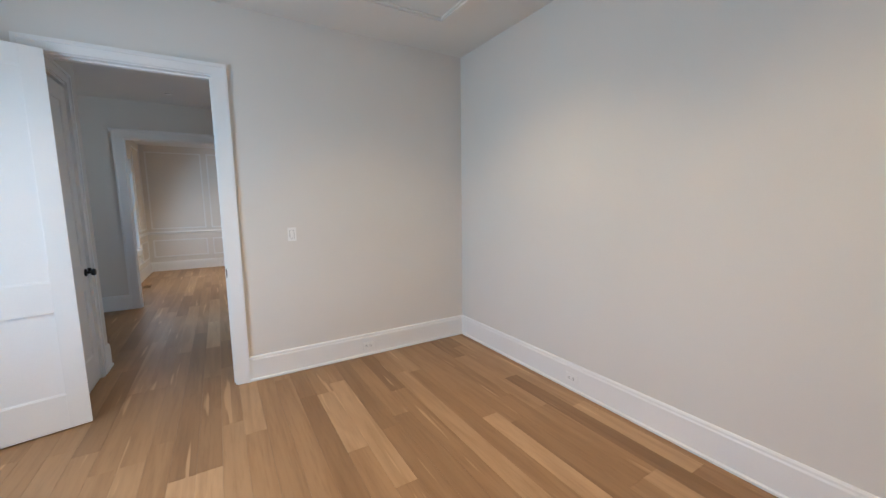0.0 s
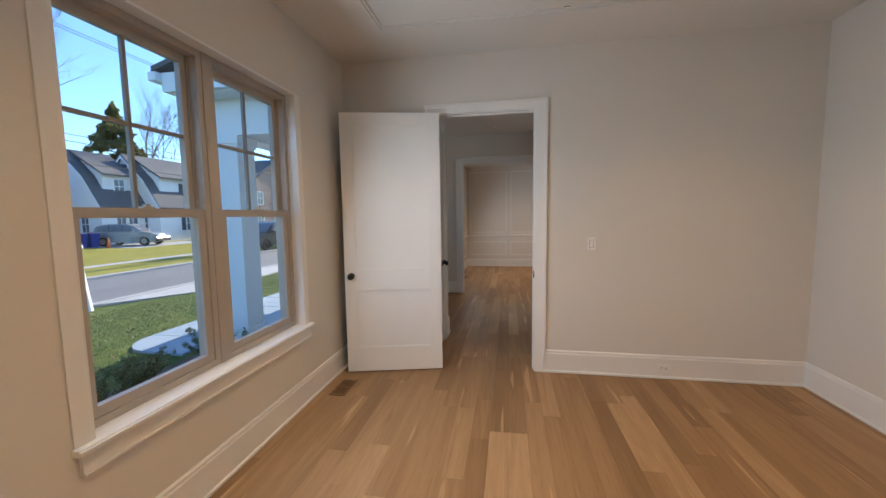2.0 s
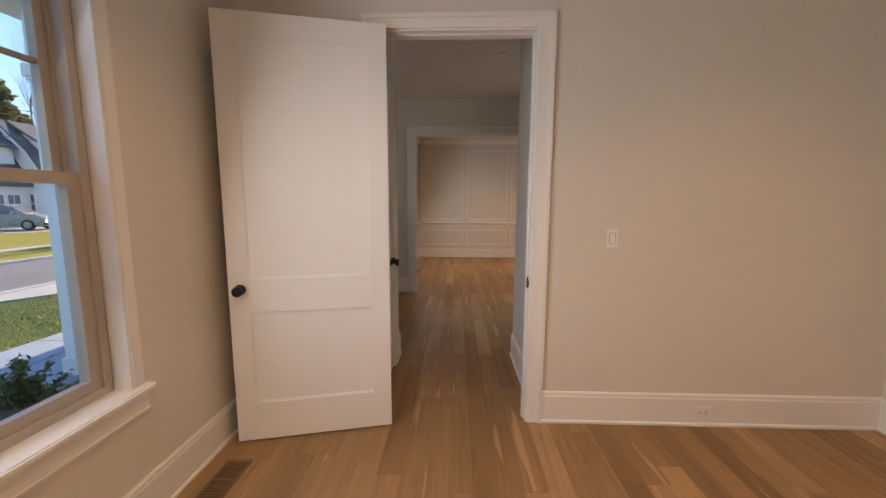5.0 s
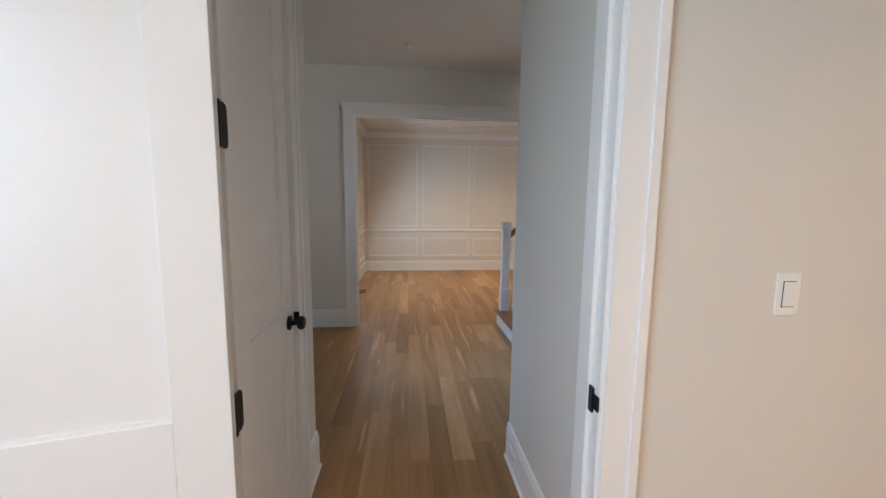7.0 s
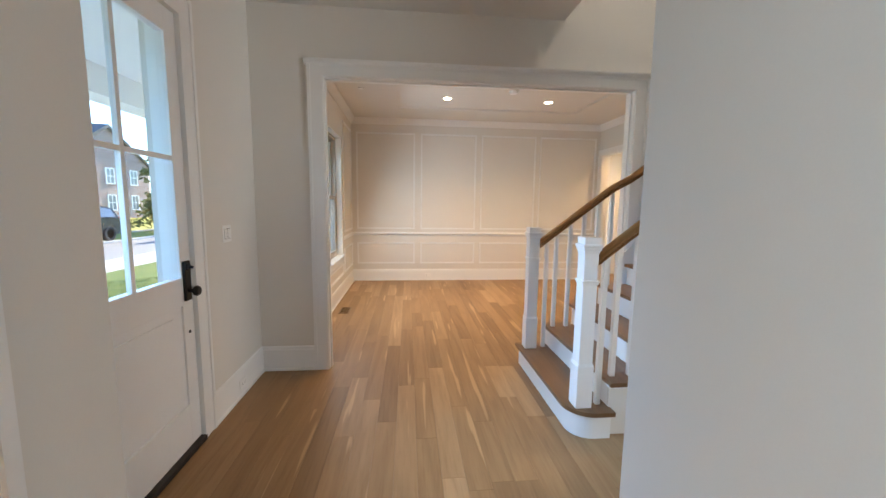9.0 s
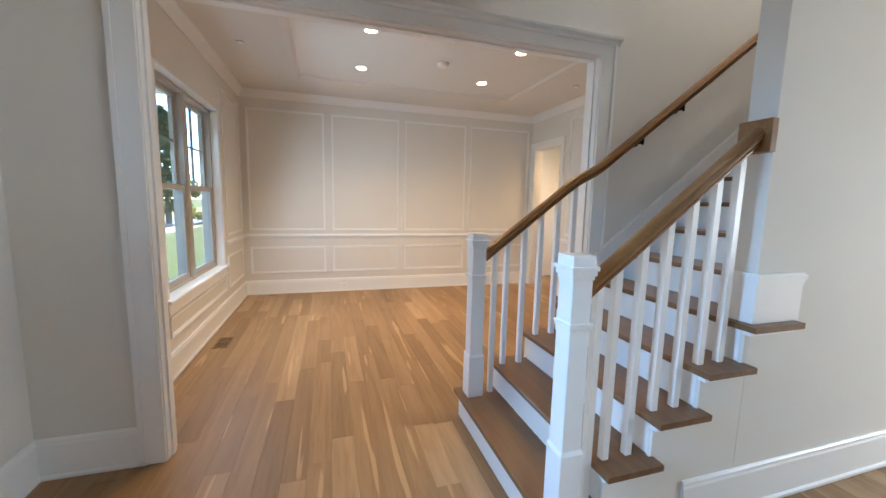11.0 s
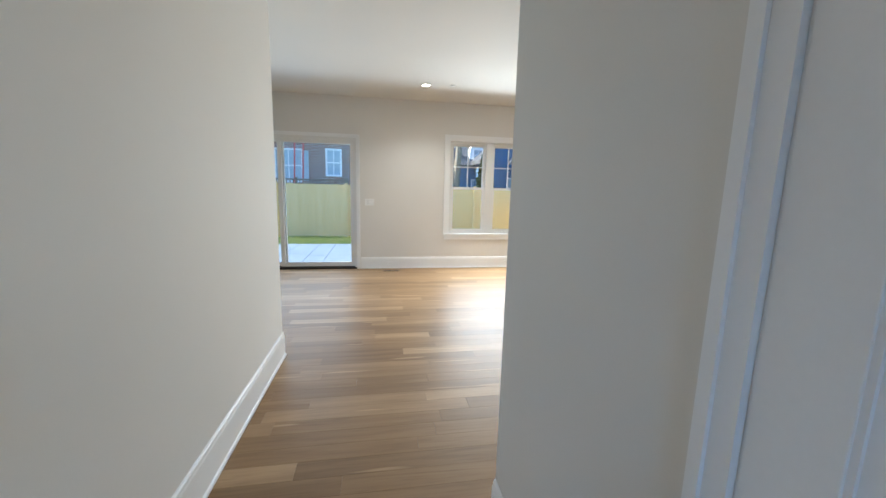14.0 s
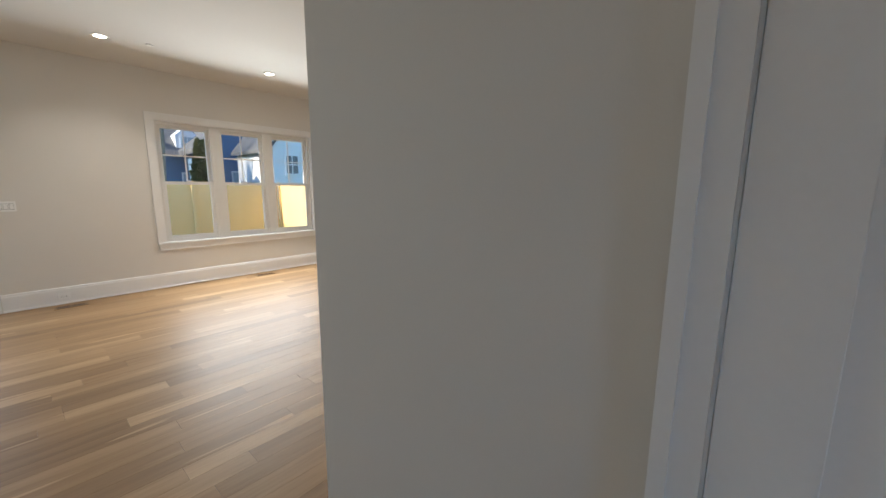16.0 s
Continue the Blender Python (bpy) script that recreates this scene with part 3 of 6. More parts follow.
for x0, x1, yy in ((-0.05, hw - 0.04, 0.025), (-hw + 0.04, 0.05, 0.075)):
    p = part("sliding_panel", boxes((x0, x0 + 0.065, yy, yy + 0.04, 0.045, sz - 0.05), (x1 - 0.065, x1, yy, yy + 0.04, 0.045, sz - 0.05),
                                    (x0 + 0.065, x1 - 0.065, yy, yy + 0.04, 0.045, 0.12), (x0 + 0.065, x1 - 0.065, yy, yy + 0.04, sz - 0.115, sz - 0.05)), M_VINYL, sl)
    g = part("pane", boxes((x0 + 0.062, x1 - 0.062, yy + 0.017, yy + 0.022, 0.117, sz - 0.112)), M_GLASS, p, "clear door glass")
    g.visible_shadow = False

# front door, half glazed
fd = thing("door_5", Matrix.Translation((0.228, FD[1], 0)) @ Matrix.Rotation(radians(-90), 4, "Z"), "closed white front door with tall glass panes above and panels below", "door", kind="structure")
fw = FD[1] - FD[0]
fy = -0.04
part("door_frame", boxes((0, 0.03, -0.15, 0.03, 0, 2.47), (fw - 0.03, fw, -0.15, 0.03, 0, 2.47), (0.03, fw - 0.03, -0.15, 0.03, 2.44, 2.47)), M_TRIM, fd)
part("threshold", boxes((0.03, fw - 0.03, -0.12, 0.035, 0.002, 0.03)), M_BRONZE, fd, "dark metal door threshold")
a0, a1 = 0.033, fw - 0.033
part("stile", boxes((a0, a0 + 0.095, fy, fy + 0.045, 0.035, 2.435), bevel=0.002), M_TRIM, fd)
part("stile", boxes((a1 - 0.095, a1, fy, fy + 0.045, 0.035, 2.435), bevel=0.002), M_TRIM, fd)
for r0, r1 in ((0.035, 0.28), (0.86, 1.02), (2.31, 2.435)):
    part("rail", boxes((a0 + 0.095, a1 - 0.095, fy, fy + 0.045, r0, r1), bevel=0.002), M_TRIM, fd)
part("panel", boxes((a0 + 0.093, a1 - 0.093, fy + 0.012, fy + 0.033, 0.278, 0.862), (a0 + 0.17, a1 - 0.17, fy + 0.033, fy + 0.04, 0.33, 0.81)), M_TRIM, fd, "raised lower door panel")
gl = part("pane", boxes((a0 + 0.093, a1 - 0.093, fy + 0.032, fy + 0.036, 1.018, 2.312)), M_GLASS, fd, "clear door glass")
gl.visible_shadow = False
fm = (a0 + a1) / 2
part("muntin", boxes((fm - 0.012, fm + 0.012, fy + 0.018, fy + 0.043, 1.02, 2.31)), M_TRIM, fd)
for z in (1.67,):
    part("muntin", boxes((a0 + 0.095, fm - 0.012, fy + 0.019, fy + 0.042, z - 0.012, z + 0.012), (fm + 0.012, a1 - 0.095, fy + 0.019, fy + 0.042, z - 0.012, z + 0.012)), M_TRIM, fd)
hs = part("handle_set", boxes((a0 + 0.03, a0 + 0.085, fy + 0.045, fy + 0.062, 0.885, 1.11), bevel=0.004), M_BLACK, fd, "tall matt black entry handle plate")
part("knob", bm_turn(bmesh.new(), [(0.012, 0.055), (0.011, 0.085), (0.026, 0.092), (0.03, 0.105), (0.022, 0.118), (0.005, 0.12)], (a0 + 0.058, fy, 0.94), "y", 24), M_BLACK, hs, "", True)
part("thumb_turn", bm_turn(bmesh.new(), [(0.02, 0.06), (0.02, 0.07), (0.008, 0.072), (0.008, 0.09)], (a0 + 0.058, fy, 1.075), "y", 20), M_BLACK, hs, "", True)
part("bolt_cap", bm_turn(bmesh.new(), [(0.009, 0.045), (0.008, 0.05)], (a0 + 0.05, fy, 0.70), "y", 14), M_BLACK, fd, "small black bolt cap")
casing_y("white casing round the front door", FD[0], FD[1], 0.235, 1, FD[3], w=0.085)

# ceiling mouldings
BAND = [(-0.02, 0), (0.02, 0), (0.02, -0.012), (0.008, -0.018), (-0.02, -0.022)]


def ceiling_frame(x0, x1, y0, y1, label):
    bm = bmesh.new()
    for w, d in ((0.0, 0.05), (0.05, 0.02)):
        bm_box(bm, x0 + w, x1 - w, y0 + w, y0 + w + d, CEIL - 0.022 + w * 0.2, CEIL + 0.002)
        bm_box(bm, x0 + w, x1 - w, y1 - w - d, y1 - w, CEIL - 0.022 + w * 0.2, CEIL + 0.002)
        bm_box(bm, x0 + w, x0 + w + d, y0 + w + d, y1 - w - d, CEIL - 0.022 + w * 0.2, CEIL + 0.002)
        bm_box(bm, x1 - w - d, x1 - w, y0 + w + d, y1 - w - d, CEIL - 0.022 + w * 0.2, CEIL + 0.002)
    return setting("ceiling_moulding", bm, M_CEIL, label, "trim")


ceiling_frame(0.62, 3.62, -4.1, -0.56, "applied rectangular moulding on the office ceiling")
ceiling_frame(1.28, 4.28, 4.5, 6.52, "applied rectangular moulding on the dining ceiling")
CROWN = [(0, -0.13), (0.012, -0.13), (0.016, -0.115), (0.05, -0.07), (0.08, -0.025), (0.085, -0.012), (0.095, -0.01), (0.095, 0), (0, 0)]
setting("crown_moulding", bm_sweep(bmesh.new(), CROWN, [(6.345, 2.43, LIV), (3.50, 2.43, LIV)]), M_TRIM, "white crown moulding along the hallway wall", "trim")
setting("crown_moulding", bm_sweep(bmesh.new(), CROWN, [(6.25, 3.52, LIV), (6.25, 2.43, LIV)]), M_TRIM, "white crown moulding on the wall end", "trim")
setting("crown_moulding", bm_sweep(bmesh.new(), [(u * 0.8, w * 0.8) for u, w in CROWN], [(5.17, 7.36, CEIL), (0.455, 7.36, CEIL)]), M_TRIM, "white crown moulding in the dining room", "trim")
setting("crown_moulding", bm_sweep(bmesh.new(), [(u * 0.8, w * 0.8) for u, w in CROWN], [(0.455, 7.36, CEIL), (0.455, 3.64, CEIL)]), M_TRIM, "white crown moulding in the dining room", "trim")
setting("crown_moulding", bm_sweep(bmesh.new(), [(u * 0.8, w * 0.8) for u, w in CROWN], [(5.17, 3.64, CEIL), (5.17, 7.36, CEIL)]), M_TRIM, "white crown moulding in the dining room", "trim")

# wainscot in the dining room
RAILP = [(0, 0), (0.012, 0), (0.014, 0.012), (0.028, 0.02), (0.034, 0.032), (0.034, 0.042), (0.012, 0.046), (0.010, 0.06), (0, 0.062)]


def wainscot(x0, y0, x1, y1, cuts, lower, upper=True, rail=True):
    """Chair rail and picture-frame mouldings on the left of a line; cuts are distances along it (from, to)."""
    d = Vector((x1 - x0, y1 - y0, 0))
    d.normalize()
    s = Vector((-d.y, d.x, 0))
    if rail:
        setting("chair_rail", bm_sweep(bmesh.new(), RAILP, [(x0, y0, 0.862), (x1, y1, 0.862)]), M_TRIM, "white moulded chair rail along the dining wall", "trim")
    for c0, c1 in cuts:
        for z0, z1 in ([lower] if lower else []) + ([(0.98, 2.735)] if upper else []):
            bm = bmesh.new()
            for w0, w1, h in ((0.0, 0.012, 0.016), (0.012, 0.022, 0.010), (0.022, 0.030, 0.006)):
                for u0, u1, v0, v1 in ((c0 + w0, c1 - w0, z0 + w0, z0 + w1), (c0 + w0, c1 - w0, z1 - w1, z1 - w0), (c0 + w0, c0 + w1, z0 + w1, z1 - w1), (c1 - w1, c1 - w0, z0 + w1, z1 - w1)):
                    a, b = Vector((x0, y0, 0)) + d * u0, Vector((x0, y0, 0)) + d * u1 + s * h
                    bm_box(bm, min(a.x, b.x), max(a.x, b.x), min(a.y, b.y), max(a.y, b.y), v0, v1)
            setting("wall_moulding", bm, M_TRIM, "white picture-frame moulding on the dining wall", "trim")


LOW = (0.325, 0.73)
wainscot(5.17, 7.36, 0.455, 7.36, [(0.08, 1.19), (1.27, 2.32), (2.415, 3.455), (3.56, 4.63)], LOW)
wainscot(0.455, 7.36, 0.455, 6.40, [(0.10, 0.94)], LOW)
wainscot(0.455, 4.50, 0.455, 3.64, [(0.03, 0.78)], LOW)
wainscot(0.455, 6.38, 0.455, 4.52, [(0.08, 1.78)], (0.325, 0.5), upper=False, rail=False)
wainscot(5.17, 3.64, 5.17, 6.37, [(0.15, 1.25), (1.35, 2.6)], LOW)

# ---------------------------------------------------------------- staircase
RISE, GO, X1 = 0.186, 0.2425, 2.50
HALL_Y, DIN_Y = 2.43, 3.52
stair = thing("staircase", Matrix.Identity(4), "straight staircase with oak treads, white risers and turned-edge newels", "staircase", kind="structure")
NOSE = 0.03


def riser_x(n):
    return X1 + (n - 1) * GO


def tread(n, y0, y1, x_end=None):
    x0, x1 = riser_x(n) - NOSE, (x_end or riser_x(n + 1))
    z1 = n * RISE
    bm = bmesh.new()
    prof = [(x0 + 0.004, z1 - 0.027), (x0, z1 - 0.02), (x0, z1 - 0.008), (x0 + 0.006, z1), (x1 + 0.012, z1), (x1 + 0.012, z1 - 0.027)]
    bm_poly(bm, prof, y0, y1, "y")
    return part("tread", bm, M_TREAD, stair, "stained oak stair tread with a rounded nosing")


# bullnose starting step
bm = bmesh.new()
pts = [(riser_x(2) + 0.012, 3.555), (X1 - NOSE, 3.555)]
R = 0.17
cx, cy = X1 - NOSE + R, 2.36 + R
pts += [(cx - R * math.cos(a), cy - R * math.sin(a)) for a in [math.pi / 2 * i / 10 for i in range(11)]]
pts += [(riser_x(2) + 0.012, 2.36)]
bm_poly(bm, pts, RISE - 0.027, RISE, "z")
part("tread", bm, M_TREAD, stair, "rounded oak starting tread")
bm = bmesh.new()
inn = [(riser_x(2), 3.53), (X1, 3.53)] + [(cx - (R - NOSE) * math.cos(a), cy - (R - NOSE) * math.sin(a)) for a in [math.pi / 2 * i / 10 for i in range(11)]] + [(riser_x(2), 2.39)]
bm_poly(bm, inn, 0.002, RISE - 0.027, "z")
part("riser", bm, M_TRIM, stair, "curved white riser of the starting step")

for n in range(2, 17):
    if n <= 4:
        tread(n, 2.37, 3.555)
    elif n == 5:
        tread(n, 2.57, 3.50)
    else:
        tread(n, 2.57, 3.50)
    y0, y1 = (HALL_Y + 0.0205, DIN_Y - 0.0105) if n < 5 else (HALL_Y + 0.0205 if n == 5 else 2.57, 3.50)
    part("riser", boxes((riser_x(n), riser_x(n) + 0.02, y0, y1, (n - 1) * RISE, n * RISE - 0.027)), M_TRIM, stair)
# tread five runs round the wall end
part("tread", bm_poly(bmesh.new(), [(riser_x(5) - NOSE, 2.37), (riser_x(5) - NOSE, 2.57), (3.498, 2.57), (3.498, 2.428), (3.76, 2.428), (3.76, 2.37)], 5 * RISE - 0.027, 5 * RISE, "z"),
     M_TREAD, stair, "oak tread end wrapped round the wall")
# closed sides under the steps
for ya, yb, lab in ((HALL_Y, HALL_Y + 0.02, "white plaster skirt under the steps on the hallway side"), (DIN_Y - 0.01, DIN_Y + 0.01, "white skirt under the steps on the dining side")):
    out = [(riser_x(2), 0.002)]
    for n in range(2, 6):
        out += [(riser_x(n), (n - 1) * RISE + 0.001), (riser_x(n), n * RISE - 0.027)]
        if n == 5:
            out += [(3.498, 5 * RISE - 0.027), (3.498, 0.002)]
    part("stringer", bm_poly(bmesh.new(), out, ya, yb, "y"), M_WALL if ya == HALL_Y else M_TRIM, stair, lab)
for n in range(2, 6):
    bm = boxes((riser_x(n) - 0.022, riser_x(n + 1) if n < 5 else 3.73, 2.392, 2.4285, n * RISE - 0.045, n * RISE - 0.027))
    part("cove", bm, M_TRIM, stair)
part("soffit", bm_poly(bmesh.new(), [(3.55, 0.002), (6.12, 0.002), (6.12, 15 * RISE - 0.3), (3.75, 5 * RISE - 0.3 + 0.1)], 3.0, 3.02, "y"), M_WALL, stair)
# white skirtboard on the inner wall, moulded edge
for ya, yb in ((3.492, 3.516), (2.552, 2.568)):
    xs0, xs1 = (3.42, 6.1) if ya > 3 else (3.60, 6.1)
    zz = lambda x: (x - X1) / GO * RISE + RISE
    part("skirtboard", bm_poly(bmesh.new(), [(xs0, zz(xs0) - 0.35), (xs1, zz(xs1) - 0.35), (xs1, zz(xs1) + 0.11), (xs0, zz(xs0) + 0.11)], ya, yb, "y"), M_TRIM, stair)
    part("skirt_cap", bm_poly(bmesh.new(), [(xs0, zz(xs0) + 0.11), (xs1, zz(xs1) + 0.11), (xs1, zz(xs1) + 0.145), (xs0, zz(xs0) + 0.145)], ya - 0.008, yb + 0.008 if ya < 3 else yb, "y"), M_TRIM, stair)

# plinth at the wall end
part("plinth", boxes((3.482, 3.785, 2.414, 2.4285, 5 * RISE + 0.001, 1.105), (3.482, 3.4985, 2.4285, 2.565, 5 * RISE + 0.001, 1.105)), M_TRIM, stair)
for o, za, zb in ((0.004, 1.105, 1.118), (0.010, 1.118, 1.13), (0.016, 1.13, 1.15), (0.006, 1.15, 1.158)):
    part("plinth_cap", boxes((3.482 - o, 3.785, 2.414 - o, 2.4285, za, zb), (3.482 - o, 3.4985, 2.4285, 2.565, za, zb)), M_TRIM, stair)


def newel(x, y, base_top):
    z0 = RISE + 0.001
    nw = part("newel", boxes((x - 0.045, x + 0.045, y - 0.045, y + 0.045, z0, 1.19), bevel=0.004), M_TRIM, stair, "square white newel post")
    part("newel_base", boxes((x - 0.052, x + 0.052, y - 0.052, y + 0.052, z0, base_top), bevel=0.004), M_TRIM, nw)
    bm = bmesh.new()
    for r, h in (((0.052, 0.045), (base_top, base_top + 0.015)),):
        q = [[bm.verts.new((x + sx * k, y + sy * k, z)) for sx, sy in ((-1, -1), (1, -1), (1, 1), (-1, 1))] for k, z in zip(r, h)]
        for i in range(4):
            bm.faces.new((q[0][i], q[0][(i + 1) % 4], q[1][(i + 1) % 4], q[1][i]))
        bm.faces.new(q[1])
    part("base_slope", bm, M_TRIM, nw)
    part("collar", boxes((x - 0.050, x + 0.050, y - 0.050, y + 0.050, 0.972, 0.984), (x - 0.054, x + 0.054, y - 0.054, y + 0.054, 0.984, 0.998), bevel=0.003), M_TRIM, nw)
    part("cap_moulding", boxes((x - 0.049, x + 0.049, y - 0.049, y + 0.049, 1.165, 1.18), (x - 0.055, x + 0.055, y - 0.055, y + 0.055, 1.18, 1.2),
                               (x - 0.061, x + 0.061, y - 0.061, y + 0.061, 1.20, 1.218), bevel=0.003), M_TRIM, nw)
    bm = boxes((x - 0.050, x + 0.050, y - 0.050, y + 0.050, 1.218, 1.247))
    q = [[bm.verts.new((x + sx * k, y + sy * k, z)) for sx, sy in ((-1, -1), (1, -1), (1, 1), (-1, 1))] for k, z in ((0.050, 1.247), (0.05, 1.258))]
    for i in range(4):
        bm.faces.new((q[0][i], q[0][(i + 1) % 4], q[1][(i + 1) % 4], q[1][i]))
    bm.faces.new(q[1])
    part("cap", bm, M_TRIM, nw)
    return nw


NA, NB = (2.566, 3.452), (2.576, 2.472)
newel(*NA, 0.46)
newel(*NB, 0.46)
SLOPE = RISE / GO
RAIL_Z = 1.115
RP = [(-0.021, -0.032), (0.021, -0.032), (0.023, -0.022), (0.017, -0.015), (0.031, -0.006), (0.034, 0.004), (0.031, 0.012), (0.026, 0.015), (0.024, 0.025), (0.013, 0.032), (-0.013, 0.032), (-0.024, 0.025), (-0.026, 0.015), (-0.031, 0.012), (-0.034, 0.004), (-0.031, -0.006), (-0.017, -0.015), (-0.023, -0.022)]


RP = [(u * 1.1, w * 1.15) for u, w in RP]


def rail_z(x):
    return RAIL_Z + 0.014 + (x - 2.64) * SLOPE


part("handrail", bm_sweep(bmesh.new(), RP, [(2.637, NB[1], rail_z(2.637)), (3.465, NB[1] + 0.01, rail_z(3.465))]), M_RAIL, stair, "stained oak handrail", True)
part("rosette", boxes((3.462, 3.4985, 2.42, 2.56, 1.69, 1.832), bevel=0.003), M_RAIL, stair, "square oak block where the rail meets the wall")
pathA = [(2.627, NA[1], rail_z(2.627)), (3.20, NA[1], rail_z(3.20)), (3.27, NA[1] - 0.003, rail_z(3.265)), (3.33, NA[1] - 0.018, rail_z(3.31) + 0.001), (3.39, NA[1] - 0.034, rail_z(3.355) + 0.002), (3.46, NA[1] - 0.04, rail_z(3.42) + 0.003), (3.53, NA[1] - 0.04, rail_z(3.49) + 0.005), (5.9, NA[1] - 0.04, rail_z(5.86) + 0.006)]
part("handrail", bm_sweep(bmesh.new(), RP, pathA), M_RAIL, stair, "long stained oak handrail with an eased bend onto the wall", True)
for x in (3.79, 4.13, 5.1):
    b = bm_turn(bmesh.new(), [(0.026, 0), (0.026, -0.008), (0.012, -0.012), (0.010, -0.07)], (x, 3.519, rail_z(x) - 0.11), "y", 20)
    bm_turn(b, [(0.009, -0.02), (0.009, 0.05), (0.02, 0.054), (0.02, 0.058)], (x, 3.445, rail_z(x) - 0.11), "z", 14)
    part("bracket", b, M_BLACK, stair, "black metal handrail bracket", True)
bal_xs = [2.69] + [riser_x(n) + o for n in (2, 3, 4) for o in (0.033, 0.154)]
for y in (NB[1] + 0.005, NA[1]):
    for x in bal_xs:
        n = int((x - X1) / GO) + 1
        if x > 3.36 and y > 3:
            continue
        h = 0.0155
        zb, zt = n * RISE + 0.0005, rail_z(x) - 0.034
        bm = bmesh.new()
        vs = [bm.verts.new((x + sx * h, y + sy * h, z if z == zb else zt + sx * h * SLOPE)) for z in (zb, zt) for sx, sy in ((-1, -1), (1, -1), (1, 1), (-1, 1))]
        bm.faces.new(vs[:4])
        bm.faces.new(vs[4:])
        for i in range(4):
            bm.faces.new((vs[i], vs[(i + 1) % 4], vs[4 + (i + 1) % 4], vs[4 + i]))
        bmesh.ops.recalc_face_normals(bm, faces=bm.faces)
        part("baluster", bm, M_TRIM, stair, "slim square white baluster")


# ---------------------------------------------------------------- small fixtures
def place(face, x, y, z):
    """Pose on a wall: local x along it, y out of it."""
    return Matrix.Translation((x, y, z)) @ Matrix.Rotation(radians({"+y": 0, "-y": 180, "+x": -90, "-x": 90}[face]), 4, "Z")


def light_switch(m, gangs=1, label="white rocker light switch on the wall"):
    s = thing("light_switch", m, label, "light switch")
    w = 0.035 + 0.023 * (gangs - 1)
    part("plate", boxes((-w, w, 0.0005, 0.006, -0.058, 0.058), bevel=0.002), M_PLATE, s)
    for i in range(gangs):
        c = (i - (gangs - 1) / 2) * 0.046
        part("rocker", boxes((c - 0.0165, c + 0.0165, 0.006, 0.0095, -0.033, 0.033), bevel=0.0015), M_PLATE, s)
        part("rocker_gap", boxes((c - 0.0185, c + 0.0185, 0.006, 0.0068, -0.035, 0.035)), M_SLOT, s)
    return s


def outlet(m):
    s = thing("wall_outlet", m, "white duplex socket set sideways in the baseboard", "socket")
    part("plate", boxes((-0.058, 0.058, 0.0005, 0.006, -0.035, 0.035), bevel=0.002), M_PLATE, s)
    for c in (-0.02, 0.02):
        r = part("receptacle", boxes((c - 0.016, c + 0.016, 0.006, 0.0085, -0.017, 0.017), bevel=0.002), M_PLATE, s)
        part("slot", boxes((c - 0.006, c + 0.004, 0.0085, 0.0092, -0.009, -0.006), (c - 0.006, c + 0.004, 0.0085, 0.0092, 0.006, 0.009), (c + 0.008, c + 0.012, 0.0085, 0.0092, -0.002, 0.002)), M_SLOT, r)
    return s


light_switch(place("-y", 2.405, 0.0, 1.225))
light_switch(place("+x", 0.235, 3.01, 1.225), 2)
light_switch(place("-x", 9.92, 1.76, 1.235), 3)
outlet(place("-y", 3.045, -0.016, 0.10))
outlet(place("-x", 4.149, -1.55, 0.10))
outlet(place("-y", 1.86, 7.344, 0.10))
outlet(place("+x", 0.251, 3.1, 0.10))
outlet(place("-x", 9.904, 1.41, 0.10))
outlet(place("-x", 9.904, -0.9, 0.10))
outlet(place("+x", 1.969, 0.95, 0.10) @ Matrix.Rotation(radians(180), 4, "Z"))


def floor_vent(x, y, along="y"):
    v = thing("floor_vent", Matrix.Translation((x, y, 0.0)) @ Matrix.Rotation(radians(0 if along == "y" else 90), 4, "Z"), "slotted oak floor register set in the boards", "floor vent")
    w, h = 0.07, 0.15
    part("frame", boxes((-w, -w + 0.014, -h, h, 0.001, 0.006), (w - 0.014, w, -h, h, 0.001, 0.006), (-w + 0.014, w - 0.014, -h, -h + 0.02, 0.001, 0.006), (-w + 0.014, w - 0.014, h - 0.02, h, 0.001, 0.006),
                        (-w + 0.014, w - 0.014, -0.012, 0.012, 0.001, 0.006)), M_VENT, v)
    part("backing", boxes((-w + 0.012, w - 0.012, -h + 0.018, h - 0.018, 0.0008, 0.0016)), M_SLOT, v, "black hollow below the slats")
    for i in range(7):
        for s in (-1, 1):
            yy = s * (0.024 + i * 0.0165)
            part("slat", boxes((-w + 0.014, w - 0.014, yy - 0.004, yy + 0.004, 0.0016, 0.0055)), M_VENT, v)
    return v


floor_vent(0.235, -0.6)
floor_vent(0.635, 5.34)
floor_vent(9.70, 1.37)
floor_vent(9.70, -1.0)


